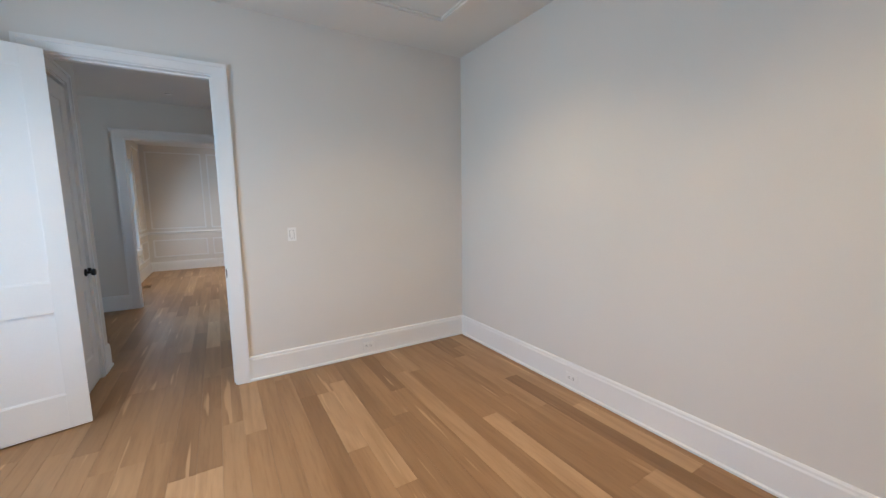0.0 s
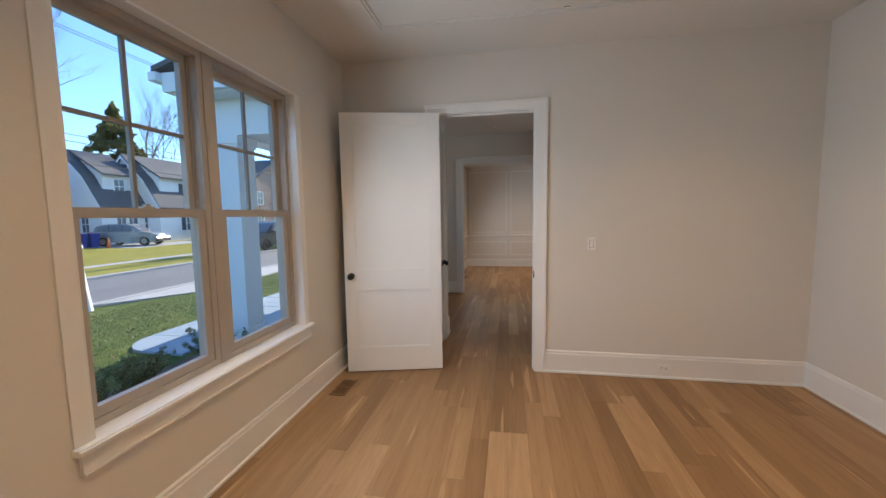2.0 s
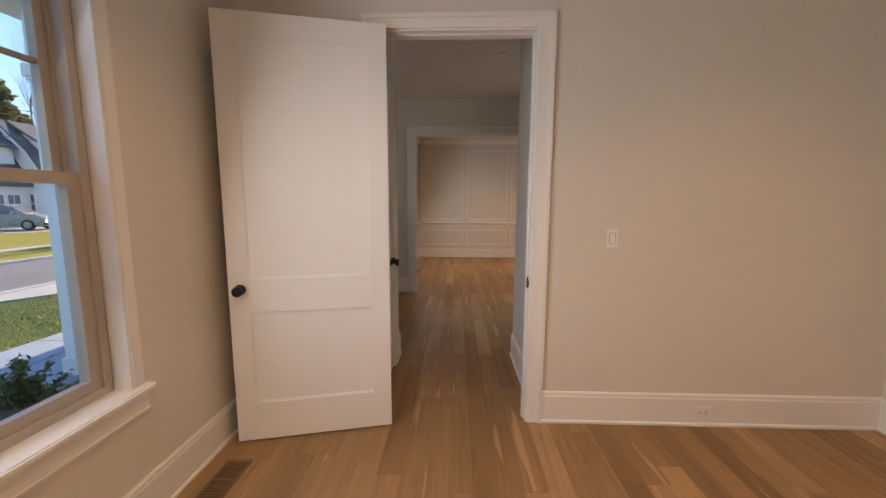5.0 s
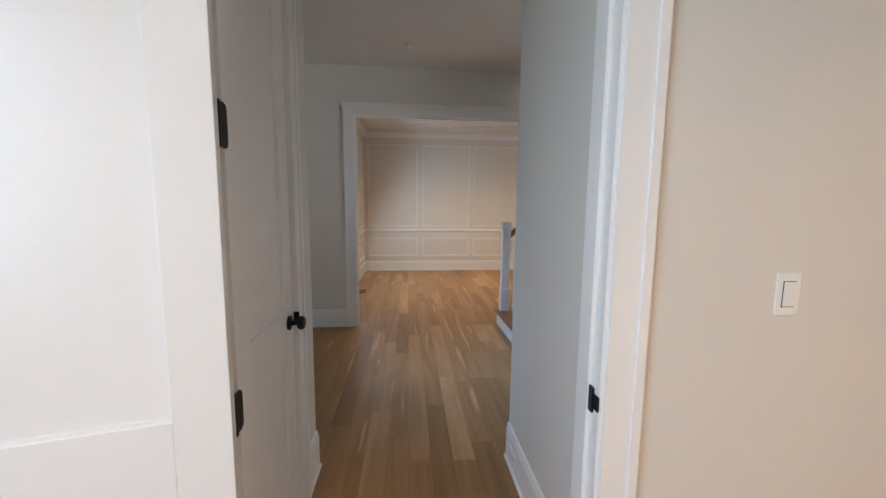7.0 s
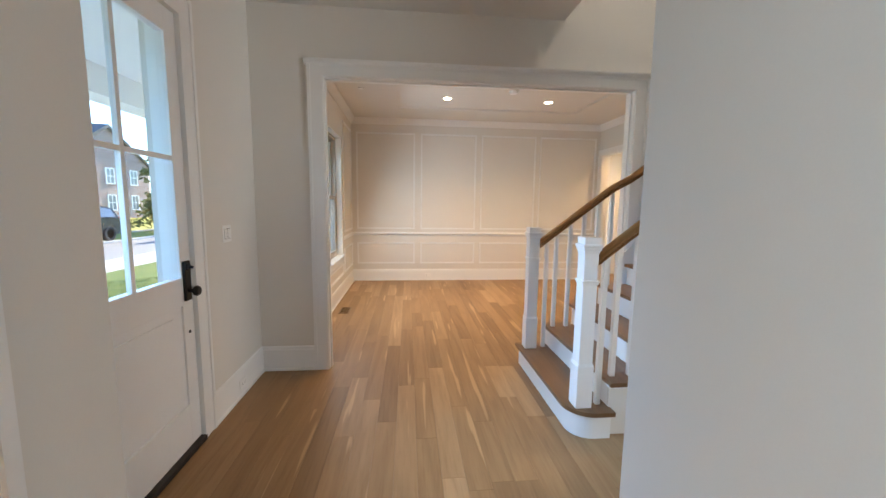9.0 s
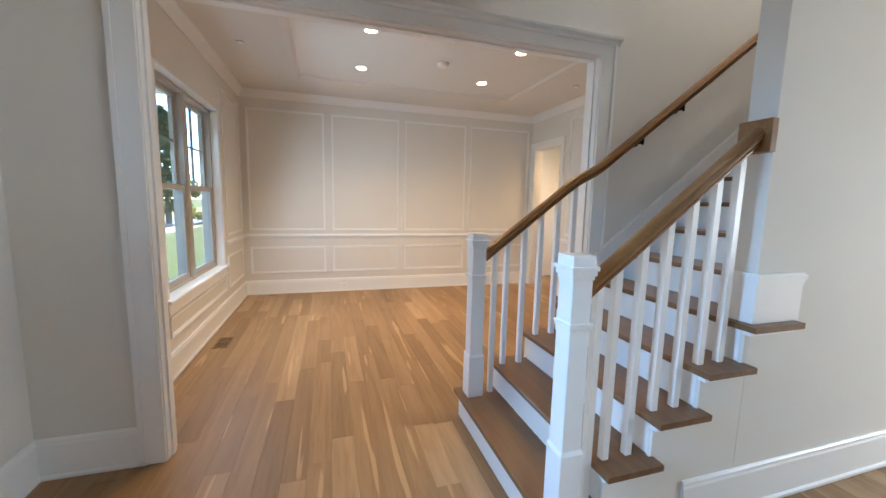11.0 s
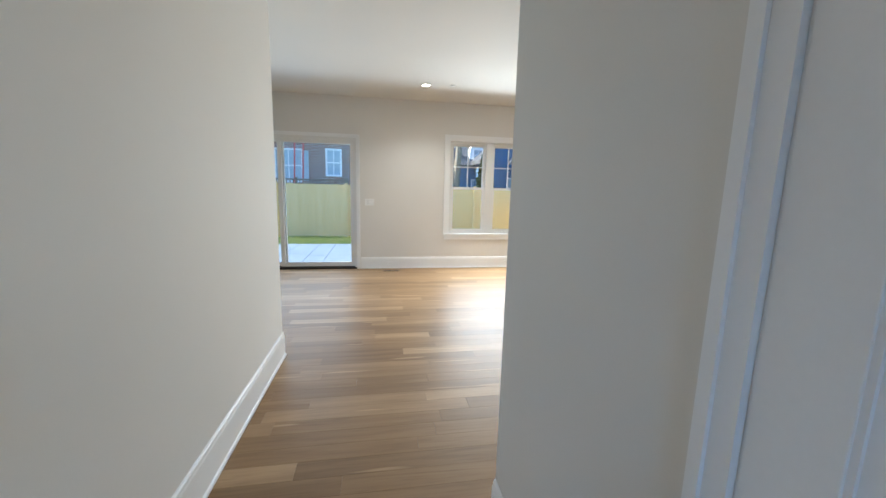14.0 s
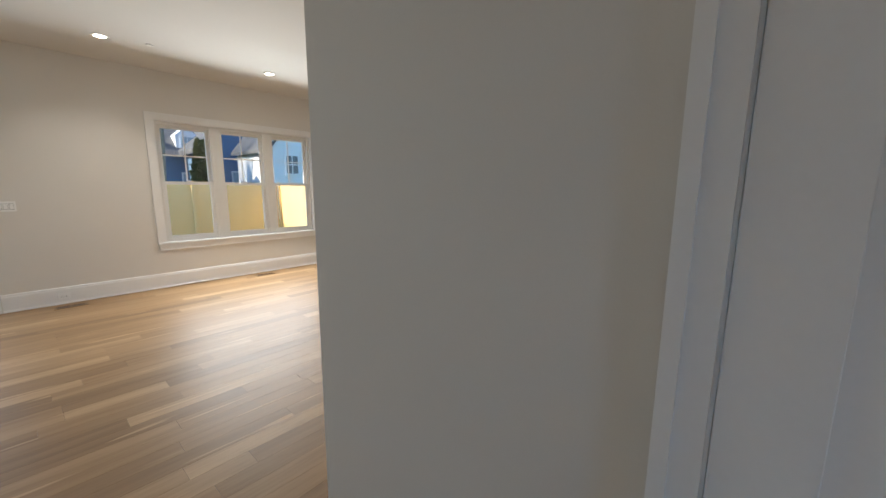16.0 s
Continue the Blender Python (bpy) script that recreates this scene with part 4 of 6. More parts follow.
def downlight(x, y, z, lens, watts=None):
    d = thing("downlight", Matrix.Translation((x, y, z)), "lit round recessed ceiling lamp with a white ring", "lamp", "recessed ceiling lamps")
    part("ring", bm_turn(bmesh.new(), [(0.052, -0.001), (0.054, -0.009), (0.075, -0.008), (0.08, -0.001)], (0, 0, 0), "z", 32), M_TRIM, d, "", True)
    part("lens", bm_turn(bmesh.new(), [(0.001, -0.012), (0.045, -0.0115), (0.053, -0.0095)], (0, 0, 0), "z", 32), lens, d, "glowing lamp lens")
    la = bpy.data.lights.new("downlight_bulb", "SPOT")
    la.energy, la.color, la.spot_size, la.spot_blend, la.shadow_soft_size = watts or LAMP_W[0 if lens is M_LENS else 1], ((1.0, 0.63, 0.30) if lens is M_LENS else (1.0, 0.95, 0.89)), radians(130), 0.8, 0.05
    o = new("downlight_bulb", la)
    o.parent = d
    o.location = (0, 0, -0.02)
    return d


LAMP_W = (23, 32)
for x in (2.05, 3.56):
    for y in (4.88, 5.90):
        downlight(x, y, CEIL, M_LENS)
for x in (1.15, 3.0):
    for y in (-1.5, -3.3):
        downlight(x, y, CEIL, M_LENS, 32)
downlight(4.6, 3.0, 5.9, M_LENS2, 70)
downlight(5.9, 6.8, CEIL, M_LENS, 40)
for x, y in ((8.9, 0.88), (8.85, -0.9), (6.6, -2.6)):
    downlight(x, y, LIV, M_LENS2)


def sprinkler(x, y, z):
    s = thing("ceiling_sprinkler", Matrix.Translation((x, y, z)), "flat white concealed sprinkler cap on the ceiling", "sprinkler")
    part("cap", bm_turn(bmesh.new(), [(0.034, -0.001), (0.034, -0.006), (0.03, -0.009), (0.001, -0.010)], (0, 0, 0), "z", 28), M_PLATE, s, "", True)
    part("gap", bm_turn(bmesh.new(), [(0.037, 0.0), (0.037, -0.003)], (0, 0, 0), "z", 28), M_SLOT, s)
    return s


for x, y, z in ((2.075, -0.60, CEIL), (1.42, 2.93, CEIL), (1.92, 1.81, CEIL), (0.85, 5.6, CEIL), (4.75, 5.6, CEIL), (8.83, 0.47, LIV)):
    sprinkler(x, y, z)
sm = thing("smoke_detector", Matrix.Translation((2.9, 5.45, CEIL)), "round white smoke alarm on the dining ceiling", "smoke alarm")
part("base", bm_turn(bmesh.new(), [(0.068, -0.001), (0.068, -0.012)], (0, 0, 0), "z", 32), M_PLATE, sm, "", True)
part("cover", bm_turn(bmesh.new(), [(0.062, -0.012), (0.06, -0.03), (0.05, -0.038), (0.001, -0.04)], (0, 0, 0), "z", 32), M_PLATE, sm, "", True)

# ---------------------------------------------------------------- outdoors
M_GRASS = surface("grass", (0.07, 0.115, 0.03), (0.16, 0.19, 0.06), 2.2, 0.9, 0.7, 45, spec=0.1, dist=0.04)
M_LAWN = surface("grass_blade", (0.10, 0.155, 0.045), (0.21, 0.25, 0.09), 2.0, 0.8, 0.1, 30, spec=0.15)
M_LEAFDRY = surface("dry_leaf", (0.20, 0.13, 0.07), (0.38, 0.28, 0.17), 30, 0.8, 0.2, 60)
M_MULCH = surface("mulch", (0.07, 0.046, 0.03), (0.16, 0.11, 0.075), 25, 0.95, 1.0, 60, dist=0.02)
M_ROAD = surface("asphalt", (0.13, 0.13, 0.133), (0.19, 0.19, 0.192), 0.8, 0.85, 0.4, 80)
M_CONC = surface("concrete", (0.34, 0.335, 0.32), (0.44, 0.43, 0.41), 2.0, 0.8, 0.3, 60)
# blue-grey stone made bluer; the extra blue stands in for sky-lit shade
M_SKYLIT_STONE = surface("bluestone", (0.22, 0.29, 0.36), (0.33, 0.40, 0.46), 1.6, 0.62, 0.25, 40)
M_WHITE_EXT = surface("exterior_white", (0.82, 0.83, 0.84), (0.87, 0.88, 0.88), 1.0, 0.5, 0.06, 60)
M_SIDING = surface("white_siding", (0.76, 0.77, 0.78), (0.83, 0.83, 0.82), 0.5, 0.6, 0.15, 20)
M_CREAM = surface("cream_siding", (0.62, 0.57, 0.42), (0.70, 0.65, 0.5), 0.5, 0.6, 0.15, 20)
M_BLUE = surface("blue_siding", (0.10, 0.19, 0.32), (0.15, 0.25, 0.38), 0.5, 0.6, 0.15, 20)
M_SHINGLE = surface("dark_shingle", (0.075, 0.078, 0.085), (0.15, 0.15, 0.155), 3.0, 0.85, 0.6, 25, dist=0.02)
M_DARKPANE = surface("dark_pane", (0.07, 0.085, 0.10), (0.18, 0.21, 0.25), 0.8, 0.12, 0.02, 5)
M_PALEPANE = surface("pale_pane", (0.35, 0.45, 0.52), (0.5, 0.6, 0.66), 0.8, 0.12, 0.02, 5)
M_BARK = surface("bark", (0.15, 0.12, 0.09), (0.30, 0.25, 0.19), 6, 0.95, 0.8, 30, dist=0.02)
# green needles; the pale gold end of the colour paints sunlight onto them
M_SUNLIT_NEEDLE = surface("evergreen", (0.06, 0.085, 0.022), (0.27, 0.25, 0.08), 1.2, 0.8, 0.2, 40)
def let_light_through(m, share):
    """Mixes translucency into a leaf material."""
    n, l = m.node_tree.nodes, m.node_tree.links
    p = n["Principled BSDF"]
    tr = n.new("ShaderNodeBsdfTranslucent")
    l.new(p.inputs["Base Color"].links[0].from_socket, tr.inputs[0])
    mx = n.new("ShaderNodeMixShader")
    mx.inputs[0].default_value = share
    l.new(p.outputs[0], mx.inputs[1])
    l.new(tr.outputs[0], mx.inputs[2])
    l.new(mx.outputs[0], n["Material Output"].inputs[0])


let_light_through(M_SUNLIT_NEEDLE, 0.45)
M_SHRUB = surface("shrub_leaf", (0.07, 0.12, 0.035), (0.15, 0.19, 0.07), 8, 0.55, 0.2, 40)
M_FENCE = surface("fence_pine", (0.76, 0.53, 0.23), (0.84, 0.62, 0.31), 3, 0.7, 0.2, 30, stretch=(1, 1, 0.1))
M_KNOT = surface("pine_knot", (0.20, 0.10, 0.045), (0.28, 0.15, 0.07), 30, 0.7)
M_CARPAINT = surface("car_paint", (0.24, 0.26, 0.28), (0.30, 0.32, 0.34), 1, 0.28, 0.01, 20, metal=0.2)
M_DARKCAR = surface("dark_car_paint", (0.02, 0.022, 0.025), (0.035, 0.036, 0.04), 1, 0.2, 0.01, 20, metal=0.3)
M_RUBBER = surface("tyre_rubber", (0.015, 0.015, 0.015), (0.03, 0.03, 0.03), 10, 0.85)
M_ALLOY = surface("alloy", (0.45, 0.45, 0.46), (0.55, 0.55, 0.56), 10, 0.35, metal=0.8)
M_BIN = surface("blue_bin", (0.01, 0.035, 0.22), (0.02, 0.06, 0.32), 3, 0.5)
M_ORANGE = surface("orange_plastic", (0.65, 0.13, 0.02), (0.75, 0.18, 0.03), 3, 0.5)
M_RED = surface("red_fibreglass", (0.55, 0.06, 0.05), (0.65, 0.10, 0.08), 3, 0.5)
M_LAMP_RED = surface("tail_lamp", (0.45, 0.01, 0.02), (0.55, 0.02, 0.03), 3, 0.2)
M_SIGNBLUE = surface("sign_blue", (0.24, 0.34, 0.48), (0.28, 0.38, 0.52), 3, 0.4)


def brick_mat(name):
    m, n, l, p = node_mat(name)
    co = n.new("ShaderNodeTexCoord")
    mp = n.new("ShaderNodeMapping")
    mp.inputs["Rotation"].default_value = (radians(90), 0, radians(90))
    b = n.new("ShaderNodeTexBrick")
    b.inputs["Color1"].default_value = (0.27, 0.085, 0.055, 1)
    b.inputs["Color2"].default_value = (0.17, 0.06, 0.045, 1)
    b.inputs["Mortar"].default_value = (0.55, 0.52, 0.48, 1)
    b.inputs["Scale"].default_value = 1.0
    b.inputs["Brick Width"].default_value, b.inputs["Row Height"].default_value = 0.215, 0.075
    b.inputs["Mortar Size"].default_value = 0.014
    sep = n.new("ShaderNodeSeparateXYZ")
    cb = n.new("ShaderNodeCombineXYZ")
    l.new(co.outputs["Object"], sep.inputs[0])
    l.new(sep.outputs[1], cb.inputs[0])
    l.new(sep.outputs[2], cb.inputs[1])
    l.new(cb.outputs[0], b.inputs[0])
    l.new(b.outputs[0], p.inputs["Base Color"])
    bp = n.new("ShaderNodeBump")
    bp.inputs["Strength"].default_value = 0.5
    bp.inputs["Distance"].default_value = 0.01
    bp.invert = True
    l.new(b.outputs[1], bp.inputs["Height"])
    l.new(bp.outputs[0], p.inputs["Normal"])
    p.inputs["Roughness"].default_value = 0.85
    return m


M_BRICK = brick_mat("red_brick")


def ground_z(x):
    """Height of the lawn: level by the house, falling to the street."""
    if x > 5:
        return -0.30
    return -0.22 - 0.28 * min(1, max(0, (-3.9 - x) / 3.2))


bm = bmesh.new()
gx = [-600, -120, -40, -14, -7.5, -6.7, -5.5, -4.7, -3.9, 0, 5, 5.01, 11, 18, 60, 600]
gy = [-600, -60, -8, 0, 8, 60, 600]
grid = [[bm.verts.new((x, y, ground_z(x))) for y in gy] for x in gx]
for i in range(len(gx) - 1):
    for j in range(len(gy) - 1):
        bm.faces.new((grid[i][j], grid[i + 1][j], grid[i + 1][j + 1], grid[i][j + 1]))
setting("ground", bm, M_GRASS, "mown green lawn with fallen leaves", "ground")
M_FARLAWN = surface("winter_grass", (0.19, 0.20, 0.035), (0.36, 0.31, 0.08), 0.7, 0.9, 0.6, 30, spec=0.1, dist=0.03)
setting("lawn", boxes((-60, -12.3, -60, 90, -0.9, -0.488)), M_FARLAWN, "sunlit yellowing winter lawn across the street", "ground")
STREET_Z = -0.49
setting("road", bm_poly(bmesh.new(), [(-7.9, -60), (-7.9, 90), (-12.1, 90), (-12.1, -60)], -0.6, STREET_Z), M_ROAD, "grey asphalt street with worn patches", "road")
setting("kerb", boxes((-12.3, -12.1, -60, 90, -0.6, -0.40), bevel=0.02), M_CONC, "low concrete kerb on the far side", "kerb")
setting("kerb", boxes((-7.9, -7.72, -60, 90, -0.6, -0.42), bevel=0.02), M_CONC, "low concrete kerb by the near lawn", "kerb")
setting("pavement", boxes((-16.3, -15.6, -60, 90, -0.6, -0.478)), M_CONC, "far concrete footway across the lawns", "pavement")
setting("pavement", bm_poly(bmesh.new(), [(-7.7, 3.3), (-5.9, 5.9), (-5.6, 30), (-7.7, 30)], -0.7, -0.44), M_CONC, "pale concrete driveway apron by the street", "pavement")
setting("pavement", boxes((-27.5, -16.6, 23.4, 26.4, -0.6, -0.47), (-30.3, -24, 18.3, 23.4, -0.6, -0.472)), M_CONC, "pale concrete driveway beside the white house", "pavement")
setting("planting_bed", boxes((-2.2, -0.15, -6, 0.6, -0.4, -0.19)), M_MULCH, "brown mulch bed under the office window", "bed")

# porch
setting("porch_floor", boxes((-2.35, 0.0, 0.6, 9.0, -0.5, -0.165)), M_CONC, "mortar bed under the porch paving", "porch")
porch = thing("porch_paving", Matrix.Identity(4), "blue-grey bluestone paving on the porch and path", "paving", kind="structure")


def stone_mesh(w, h, t=0.035):
    return mesh_of("paving_stone", boxes((-w / 2 + 0.005, w / 2 - 0.005, -h / 2 + 0.005, h / 2 - 0.005, -t, 0), bevel=0.004), M_SKYLIT_STONE)




def pave(x0, x1, y0, y1, z, parent, seed):
    """Rows of mixed rectangular slabs that fill a rectangle."""
    r = random.Random(seed)
    y = y0
    while y < y1 - 0.2:
        h = r.choice((0.45, 0.6, 0.75))
        h = min(h, y1 - y)
        x = x0
        while x < x1 - 0.1:
            w = min(r.choice((0.45, 0.6, 0.75, 0.9)), x1 - x)
            if x1 - x - w < 0.2:
                w = x1 - x
            key = (round(w, 2), round(h, 2))
            if key not in pave_cache:
                pave_cache[key] = stone_mesh(*key)
            o = new("paving_stone", pave_cache[key])
            o.parent = parent
            o.location = (x + w / 2, y + h / 2, z + r.uniform(-0.002, 0.002))
            x += w
        y += h


pave_cache = {}
pave(-2.35, -0.02, 0.6, 7.6, -0.128, porch, 3)


def clip(poly, edge):
    """The part of a polygon inside a convex outline that runs anticlockwise."""
    for (ax, ay), (bx, by) in zip(edge, edge[1:] + edge[:1]):
        side = lambda p: (bx - ax) * (p[1] - ay) - (by - ay) * (p[0] - ax)
        out = []
        for p, q in zip(poly, poly[1:] + poly[:1]):
            sp, sq = side(p), side(q)
            if sp >= 0:
                out.append(p)
            if sp * sq < 0:
                k = sp / (sp - sq)
                out.append((p[0] + (q[0] - p[0]) * k, p[1] + (q[1] - p[1]) * k))
        poly = out
        if len(poly) < 3:
            return []
    return poly


# front walk along the porch, its end rounded off
walk_edge = [(-2.37, 6.6), (-3.47, 6.6)] + [(-2.97 - 0.5 * math.cos(t), 0.86 - 0.5 * math.sin(t)) for t in [math.pi / 2 * i / 10 for i in range(11)]] + [(-2.37, 0.34)]
rr = random.Random(5)
y = 0.2
while y < 6.6:
    h = rr.choice((0.45, 0.6, 0.75))
    x = -3.5
    while x < -2.37:
        w = rr.choice((0.35, 0.55, 0.7))
        q = clip([(x + 0.006, y + 0.006), (x + w - 0.006, y + 0.006), (x + w - 0.006, y + h - 0.006), (x + 0.006, y + h - 0.006)], walk_edge)
        if q:
            part("paving_stone", bm_poly(bmesh.new(), q, -0.25, -0.187 + rr.uniform(-0.002, 0.002)), M_SKYLIT_STONE, porch)
        x += w
    y += h


def column(x, y, m=None):
    c = thing("porch_column", Matrix.Translation((x, y, -0.126)), "square white porch column on bluestone paving", "column", "porch columns")
    part("shaft", boxes((-0.165, 0.165, -0.165, 0.165, 0.16, 2.55), bevel=0.004), M_WHITE_EXT, c)
    part("base", boxes((-0.185, 0.185, -0.185, 0.185, 0, 0.16), bevel=0.006), M_WHITE_EXT, c)
    part("capital", boxes((-0.18, 0.18, -0.18, 0.18, 2.55, 2.58), (-0.195, 0.195, -0.195, 0.195, 2.58, 2.68), bevel=0.004), M_WHITE_EXT, c)
    return c


for y in (0.93, 4.05, 7.2):
    column(-1.92, y)
pr = thing("porch_roof", Matrix.Identity(4), "white porch beam and soffit under a dark shingled roof", "porch roof", kind="structure")
part("beam", boxes((-2.08, -1.76, 0.76, 7.6, 2.556, 3.0), (-1.76, -0.15, 0.76, 1.08, 2.556, 3.0)), M_WHITE_EXT, pr)
part("soffit", boxes((-1.76, 0.1, 1.08, 7.6, 2.86, 2.9)), M_WHITE_EXT, pr)
part("fascia", boxes((-2.42, -2.36, 0.4, 7.9, 3.02, 3.24), (-2.36, 0.0, 0.4, 0.46, 3.02, 3.24), (-2.36, -0.15, 0.46, 7.9, 3.0, 3.03)), M_WHITE_EXT, pr)
part("gutter", boxes((-2.54, -2.42, 0.32, 7.9, 3.13, 3.24), bevel=0.02), M_WHITE_EXT, pr)
part("roof", bm_poly(bmesh.new(), [(-2.5, 3.245), (0.0, 4.0), (0.0, 4.06), (-2.5, 3.3)], 0.34, 7.9, "y"), M_SHINGLE, pr)
bpy.context.view_layer.update()


# ---- plants
def leaf_cloud(count, place_fn, size, seed, fold=0.4):
    """Many small folded leaves; place_fn gives a centre from a random source."""
    r = random.Random(seed)
    vs, fs = [], []
    for _ in range(count):
        c = Vector(place_fn(r))
        s = size * r.uniform(0.6, 1.3)
        e = Euler((r.uniform(0, 6.3), r.uniform(0, 6.3), r.uniform(0, 6.3))).to_matrix()
        i = len(vs)
        vs += [tuple(c + e @ Vector(p)) for p in ((0, -s, 0), (s * 0.42, 0, s * fold * 0.3), (0, s, 0), (-s * 0.42, 0, s * fold * 0.3))]
        fs += [(i, i + 1, i + 2), (i, i + 2, i + 3)]
    me = bpy.data.meshes.new("leaves")
    me.from_pydata(vs, [], fs)
    return me


def limb_tree(seed, height, spread, levels=5, r0=0.22):
    """Bare tapered trunk, limbs and twigs in one mesh."""
    r = random.Random(seed)
    vs, fs = [], []

    def tube(a, b, ra, rb, n):
        d = (b - a).normalized()
        x = d.orthogonal().normalized()
        y = d.cross(x)
        i = len(vs)
        for p, q in ((a, ra), (b, rb)):
            for k in range(n):
                an = 2 * math.pi * k / n
                vs.append(tuple(p + x * (q * math.cos(an)) + y * (q * math.sin(an))))
        for k in range(n):
            fs.append((i + k, i + (k + 1) % n, i + n + (k + 1) % n, i + n + k))

    def grow(a, d, length, rad, lv):
        steps = 3 if lv < 3 else 2
        p = a
        for s in range(steps):
            d = (d + Vector((r.uniform(-1, 1), r.uniform(-1, 1), r.uniform(-0.35, 0.6))) * (0.12 + 0.06 * lv)).normalized()
            q = p + d * (length / steps)
            ra, rb = rad * (1 - 0.45 * s / steps), rad * (1 - 0.45 * (s + 1) / steps)
            tube(p, q, ra, rb, 7 if lv < 2 else 4 if lv < 4 else 3)
            if lv < levels and (s > 0 or lv > 0):
                for _ in range(2 if lv < 2 else 2):
                    nd = (d + Vector((r.uniform(-1, 1), r.uniform(-1, 1), r.uniform(-0.2, 0.8))) * spread).normalized()
                    grow(q, nd, length * r.uniform(0.5, 0.75), rb * 0.6, lv + 1)
            p = q
    grow(Vector((0, 0, -0.1)), Vector((0, 0, 1)), height * 0.42, r0, 0)
    me = bpy.data.meshes.new("trunk")
    me.from_pydata(vs, [], fs)
    me.materials.append(M_BARK)
    return me


def bare_tree(x, y, seed, height, spread=0.8, r0=0.22, levels=5):
    t = thing("bare_tree", Matrix.Translation((x, y, ground_z(x))), "tall leafless winter tree with fine branches", "tree", "bare street trees")
    o = new("trunk", limb_tree(seed, height, spread, levels, r0))
    o.parent = t
    return t


def evergreen(x, y, seed, height, width, name="evergreen_tree", label="dense dark evergreen tree with a ragged outline", round_top=False, leaves=9000, leaf=0.17):
    t = thing(name, Matrix.Translation((x, y, ground_z(x))), label, "tree")
    part("trunk", bm_turn(bmesh.new(), [(0.2, -0.1), (0.15, height * 0.5), (0.03, height * 0.97)], seg=10), M_BARK, t)
    r0 = random.Random(seed)
    tiers = [(r0.uniform(0.08, 1.0), r0.uniform(0, 6.28), r0.uniform(0.65, 1.1)) for _ in range(90)]

    def at(r):
        h, a, k = r.choice(tiers)
        rad = width * ((1 - h) ** 0.75 if not round_top else math.sqrt(max(0, 1 - (1.25 * h - 0.25) ** 2)) * 0.9) * k + 0.15
        f = r.random() ** 0.5
        an = a + r.gauss(0, 0.22)
        return (math.cos(an) * rad * f, math.sin(an) * rad * f, height * h - f * rad * 0.22 + r.gauss(0, 0.14))
    me = leaf_cloud(leaves, at, leaf, seed)
    me.materials.append(M_SUNLIT_NEEDLE)
    o = new("crown", me)
    o.parent = t
    return t


def shrub(x, y, seed, h, w, z=None):
    z = -0.19 if z is None else z
    s = thing("garden_shrub", Matrix.Translation((x, y, z)), "small dark green evergreen shrub in the mulch bed", "shrub", "shrubs under the window")
    r = random.Random(seed)
    bm = bmesh.new()
    tips = []
    for _ in range(16):
        a, k = r.uniform(0, 6.28), r.uniform(0.2, 1)
        tip = Vector((math.cos(a) * w * k, math.sin(a) * w * k, h * r.uniform(0.6, 1.05)))
        tips.append(tip)
        side = Vector((0.004, 0.0, 0))
        v = [bm.verts.new(p) for p in (Vector((0, 0, -0.02)) - side, Vector((0, 0, -0.02)) + side, tip + side * 0.4, tip - side * 0.4, Vector((0, 0.006, -0.02)), tip + Vector((0, 0.003, 0)))]
        bm.faces.new((v[0], v[1], v[2], v[3]))
        bm.faces.new((v[1], v[4], v[5], v[2]))
        bm.faces.new((v[4], v[0], v[3], v[5]))
    part("stem", bm, M_BARK, s)

    def at(r2):
        t = r2.choice(tips)
        k = r2.uniform(0.3, 1.02)
        return (t.x * k + r2.gauss(0, 0.018), t.y * k + r2.gauss(0, 0.018), t.z * k + r2.gauss(0, 0.015))
    me = leaf_cloud(1900, at, 0.021, seed)
    me.materials.append(M_SHRUB)
    o = new("foliage", me)
    o.parent = s
    return s


for i, (x, y, h, w) in enumerate(((-1.6, -1.55, 0.46, 0.36), (-1.75, -1.1, 0.46, 0.34), (-1.9, -0.62, 0.40, 0.32), (-1.45, -2.1, 0.46, 0.34), (-1.85, 0.22, 0.42, 0.26), (-1.35, 0.25, 0.34, 0.24), (-0.95, 0.40, 0.36, 0.10), (-0.72, 0.44, 0.36, 0.09))):
    shrub(x, y, 40 + i, h, w)
bare_tree(-24, 11.6, 11, 21, 0.7, 0.23, 6)
bare_tree(-34, 30, 12, 18, 0.8, 0.2, 6)
bare_tree(-44, 22, 13, 13, 0.9, 0.2)
evergreen(-37, 28.3, 21, 13.2, 5.6, leaves=17000, leaf=0.24)
evergreen(-13.9, 27, 22, 9, 2.8)
for k, (x, y) in enumerate(((-26.6, 28.3), (-26.9, 30.2))):
    evergreen(x, y, 70 + k, 1.7, 1.3, "hedge_shrub", "clipped round green shrub before the white house", True, 3500, 0.1)
evergreen(-9.5, 33, 23, 8, 2.6)
for k, (x, y, h, w) in enumerate(((-25.6, 11.4, 1.0, 0.9), (-25.9, 13.2, 0.8, 0.8))):
    evergreen(x, y, 80 + k, h, w, "garden_bush", "low rounded green bush beside the entry steps", True, 2500, 0.09)

# grass and fallen leaves on the near lawn
rg = random.Random(9)
vs, fs = [], []
